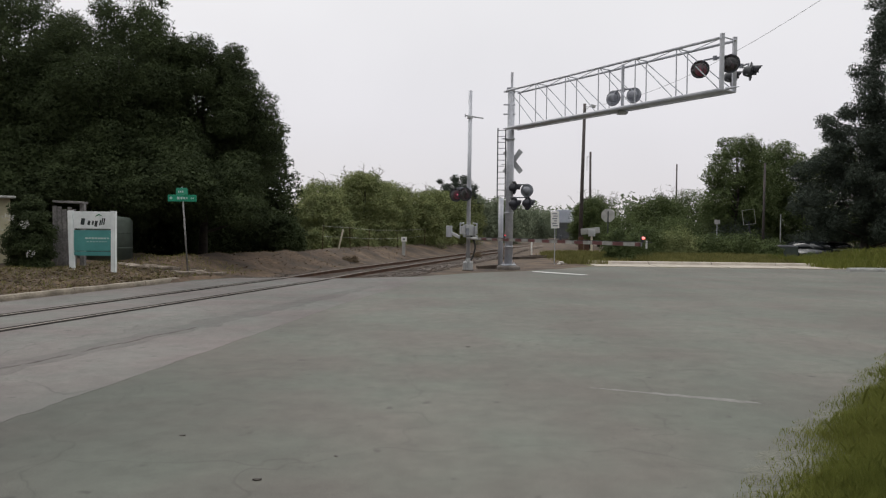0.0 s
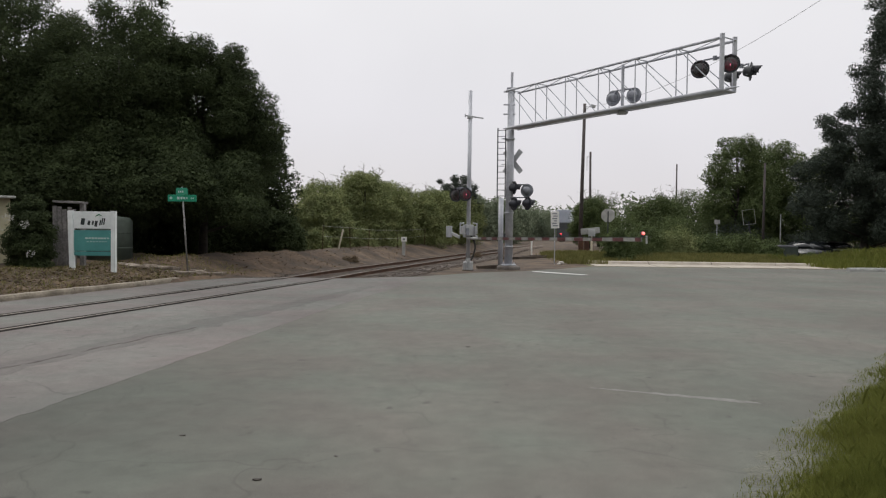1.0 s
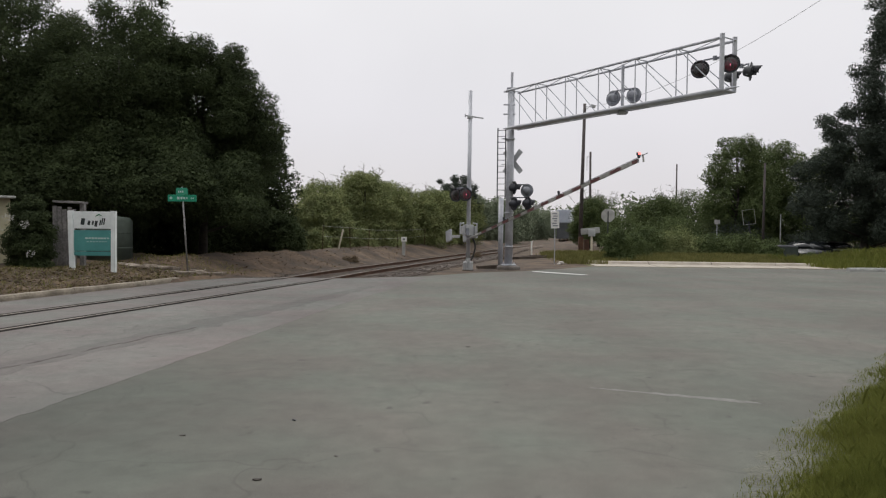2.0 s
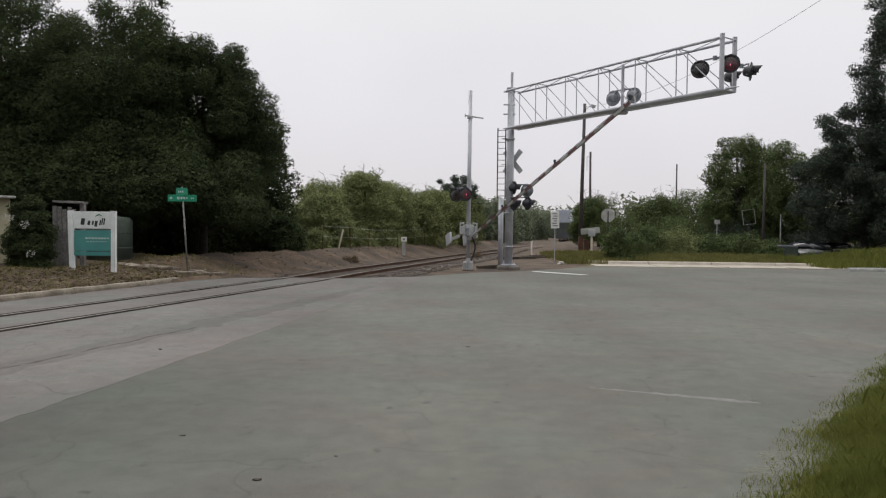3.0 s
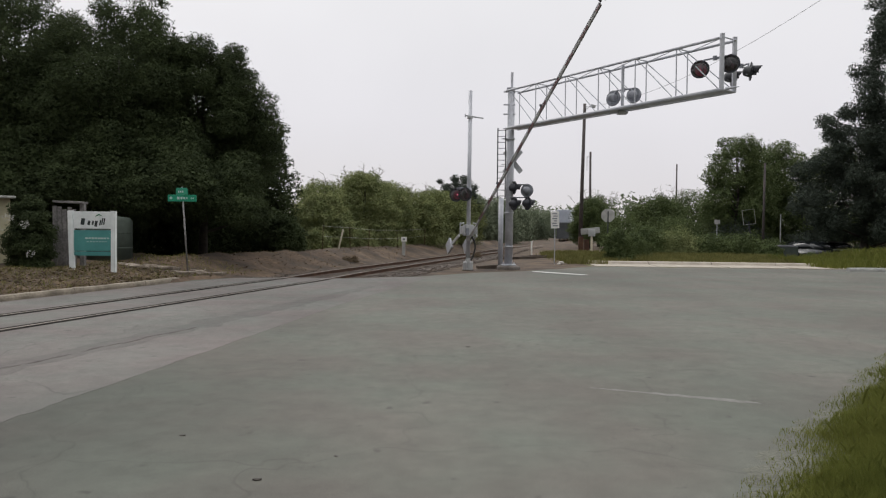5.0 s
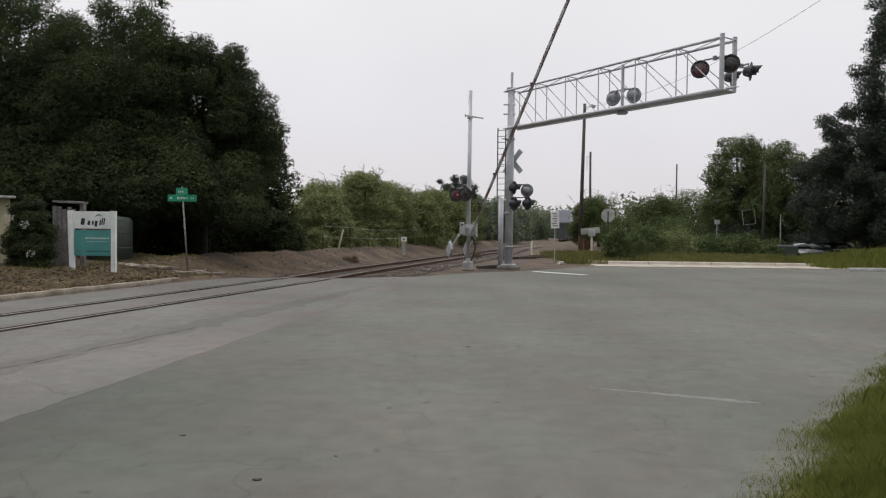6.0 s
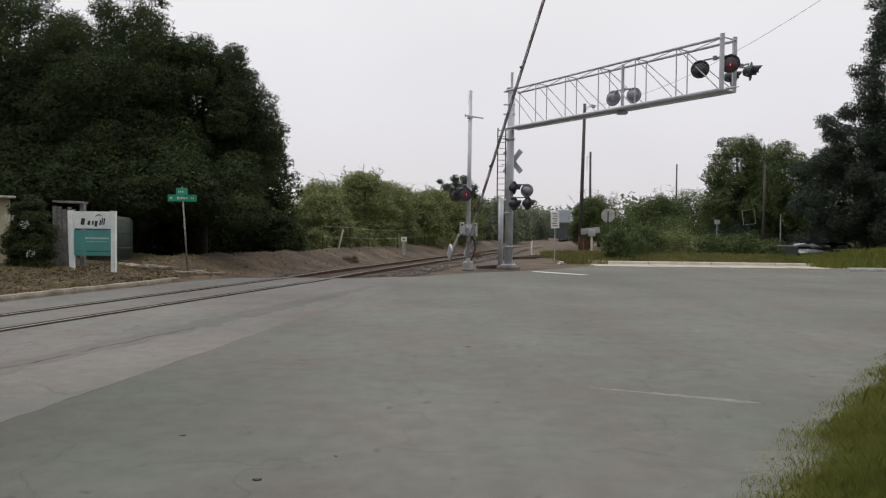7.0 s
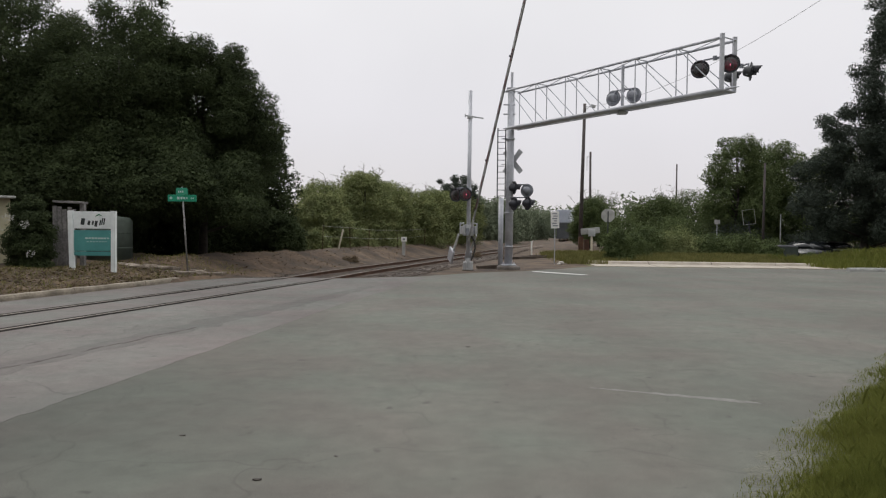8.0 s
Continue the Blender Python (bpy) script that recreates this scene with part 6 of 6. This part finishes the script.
def build_road_bits():
    rng = random.Random(17)
    for x, y, r in ((-1.14, 4.28, 0.020), (-1.95, 5.2, 0.014), (-0.72, 4.75, 0.010), (0.35, 9.4, 0.016)):
        q = bmesh.new()
        n = 7
        o = [(r * rng.uniform(0.5, 1.3) * 1.5 * math.cos(2 * math.pi * i / n), r * rng.uniform(0.3, 1.2) * math.sin(2 * math.pi * i / n)) for i in range(n)]
        prism(q, o, 0.0, r * 0.12)
        for v in q.verts:
            v.co.z += 0.3 * abs(v.co.x) * (v.co.z > 0.001)
        solo("debris", q, DEBRIS, "small dark scrap lying on the asphalt", "debris", pose(x, y, 0.001, 0, 0, rng.uniform(-20, 20)), group="scraps on the street")


def build_clods():
    rng = random.Random(23)
    q = bmesh.new()
    bmesh.ops.create_icosphere(q, subdivisions=1, radius=1.0)
    for v in q.verts:
        v.co *= 1 + 0.3 * noise.noise(v.co * 2.3)
    me = bpy.data.meshes.new("clod")
    q.to_mesh(me)
    q.free()
    me.materials.append(CLOD)
    for i in range(70):
        s, t = (rng.uniform(17.5, 24.0), -3.6 - rng.uniform(0, 1.5)) if i < 44 else (rng.uniform(11, 19), -3.2 - rng.uniform(0, 3.0))
        p, r = by_track(s, t), rng.uniform(0.022, 0.062)
        ob = new("clod", me)
        ob.matrix_basis = pose(p.x, p.y, float(lie(p.x, p.y)) + r * 0.15, 0, 0, rng.uniform(0, 360)) @ Matrix.Diagonal((r * rng.uniform(1, 2.2), r, r * 0.5, 1))
        tagged(ob, "pale clod of broken concrete on the earth verge", "clod", group="clods on the verge")


def build_slabs():
    rng = random.Random(41)
    for i in range(16):
        x = -10.3 + 0.185 * i + rng.uniform(-0.08, 0.08)
        y = 22.3 + 0.05 * i + rng.uniform(-0.25, 0.25)
        r, n = rng.uniform(0.12, 0.30), 7
        o = [(r * rng.uniform(0.7, 1.25) * 1.5 * math.cos(2 * math.pi * k / n), r * rng.uniform(0.6, 1.2) * math.sin(2 * math.pi * k / n)) for k in range(n)]
        q = prism(bmesh.new(), o, -0.05, rng.uniform(0.02, 0.06))
        bmesh.ops.bevel(q, geom=list(q.edges), offset=0.008, segments=1, affect="EDGES")
        solo("broken_slab", q, CLOD, "broken pale concrete slab half sunk in the verge", "slab", pose(x, y, float(lie(x, y)) + 0.02, rng.uniform(-6, 6), rng.uniform(-6, 6), rng.uniform(-25, 25)), group="broken slabs on the verge")


build_clods()
build_slabs()
build_company_sign()
build_street_sign()
build_shed()
build_west_details()
build_east_details()
build_freight_car()
build_wires()
build_road_bits()


def build_fly():
    f = thing("fly", "small dark fly in the air over the street", "insect")
    q = bmesh.new()
    lathe(q, [(0, -0.0038), (0.0012, -0.003), (0.0018, -0.001), (0.0014, 0.0008), (0.0017, 0.0022), (0.0010, 0.0036), (0, 0.004)], 10, pose(0, 0, 0, 90))
    part("body", q, BLACK, f, "", None, True)
    for sg in (-1, 1):
        q = bmesh.new()
        prism(q, [(0, 0), (sg * 0.0022, 0.0006), (sg * 0.0034, -0.0022), (sg * 0.0022, -0.0040), (sg * 0.0006, -0.0022)], 0.0012, 0.0014)
        part("wing", q, DISC_DARK, f, "thin dark wing")
    return f


FLY = build_fly()


# ---------------------------------------------------------------- what moves
def motions():
    rise = [(0.0, -0.1), (0.9, -0.1), (1.0, 0.5), (1.2, 2.6), (1.5, 6.0), (1.7, 8.0), (2.3, 12.6), (2.8, 16.6), (3.2, 19.9), (3.5, 22.5), (4.0, 26.6), (4.5, 30.5),
            (5.2, 36.2), (5.8, 41.2), (6.5, 47.0), (7.0, 51.1), (7.5, 55.2), (8.0, 59.2)]
    walk(BOOM_ARM, [(t, arm_pose(a)) for t, a in rise])
    walk(FLY, [(0.0, pose(0.300, 0.900, 0.500, 0, 0, 80)), (1.5, pose(-0.100, 1.300, 0.850, 10, 0, 92)), (2.3, pose(-0.406, 1.420, 1.281, 20, 0, 104)), (2.8, pose(-0.562, 1.500, 1.298, 0, 0, 116)), (3.1, pose(-0.634, 1.500, 1.286, 10, 0, 80)), (3.4, pose(-0.705, 1.500, 1.276, 20, 0, 92)), (3.6, pose(-0.752, 1.500, 1.270, 0, 0, 104)), (3.8, pose(-0.796, 1.500, 1.263, 10, 0, 116)), (4.0, pose(-0.820, 1.500, 1.254, 20, 0, 80)), (4.5, pose(-0.937, 1.500, 1.236, 0, 0, 92)), (5.0, pose(-1.068, 1.500, 1.220, 10, 0, 104)), (6.0, pose(-2.200, 1.700, 1.300, 20, 0, 116)), (8.0, pose(-4.500, 2.200, 1.600, 0, 0, 80))])
    # the lamps take turns: each reflector swings its lit face forwards and away again
    swaps = [0.53, 1.1, 1.7, 2.3, 2.9, 3.53, 4.1, 4.7, 5.3, 5.9, 6.47, 7.1, 7.73]
    for ob, first, y in FLASHERS:
        ang = 0.0 if first else 180.0
        rows = [(0.0, ang)]
        for t in (swaps if y is None else [2.3] if y > 10 else swaps[:3] if first else swaps[:2]):
            rows += [(t - 0.07, ang), (t - 0.035, ang + 60), (t, ang + 120), (t + 0.034, ang + 180)]
            ang += 180
        rows.append((8.0, ang))
        walk(ob, [(t, pose(0, 0, -0.19, 0, a, 0) if y is None else pose(0, y, 0.16, 0, 0, a)) for t, a in rows])


motions()
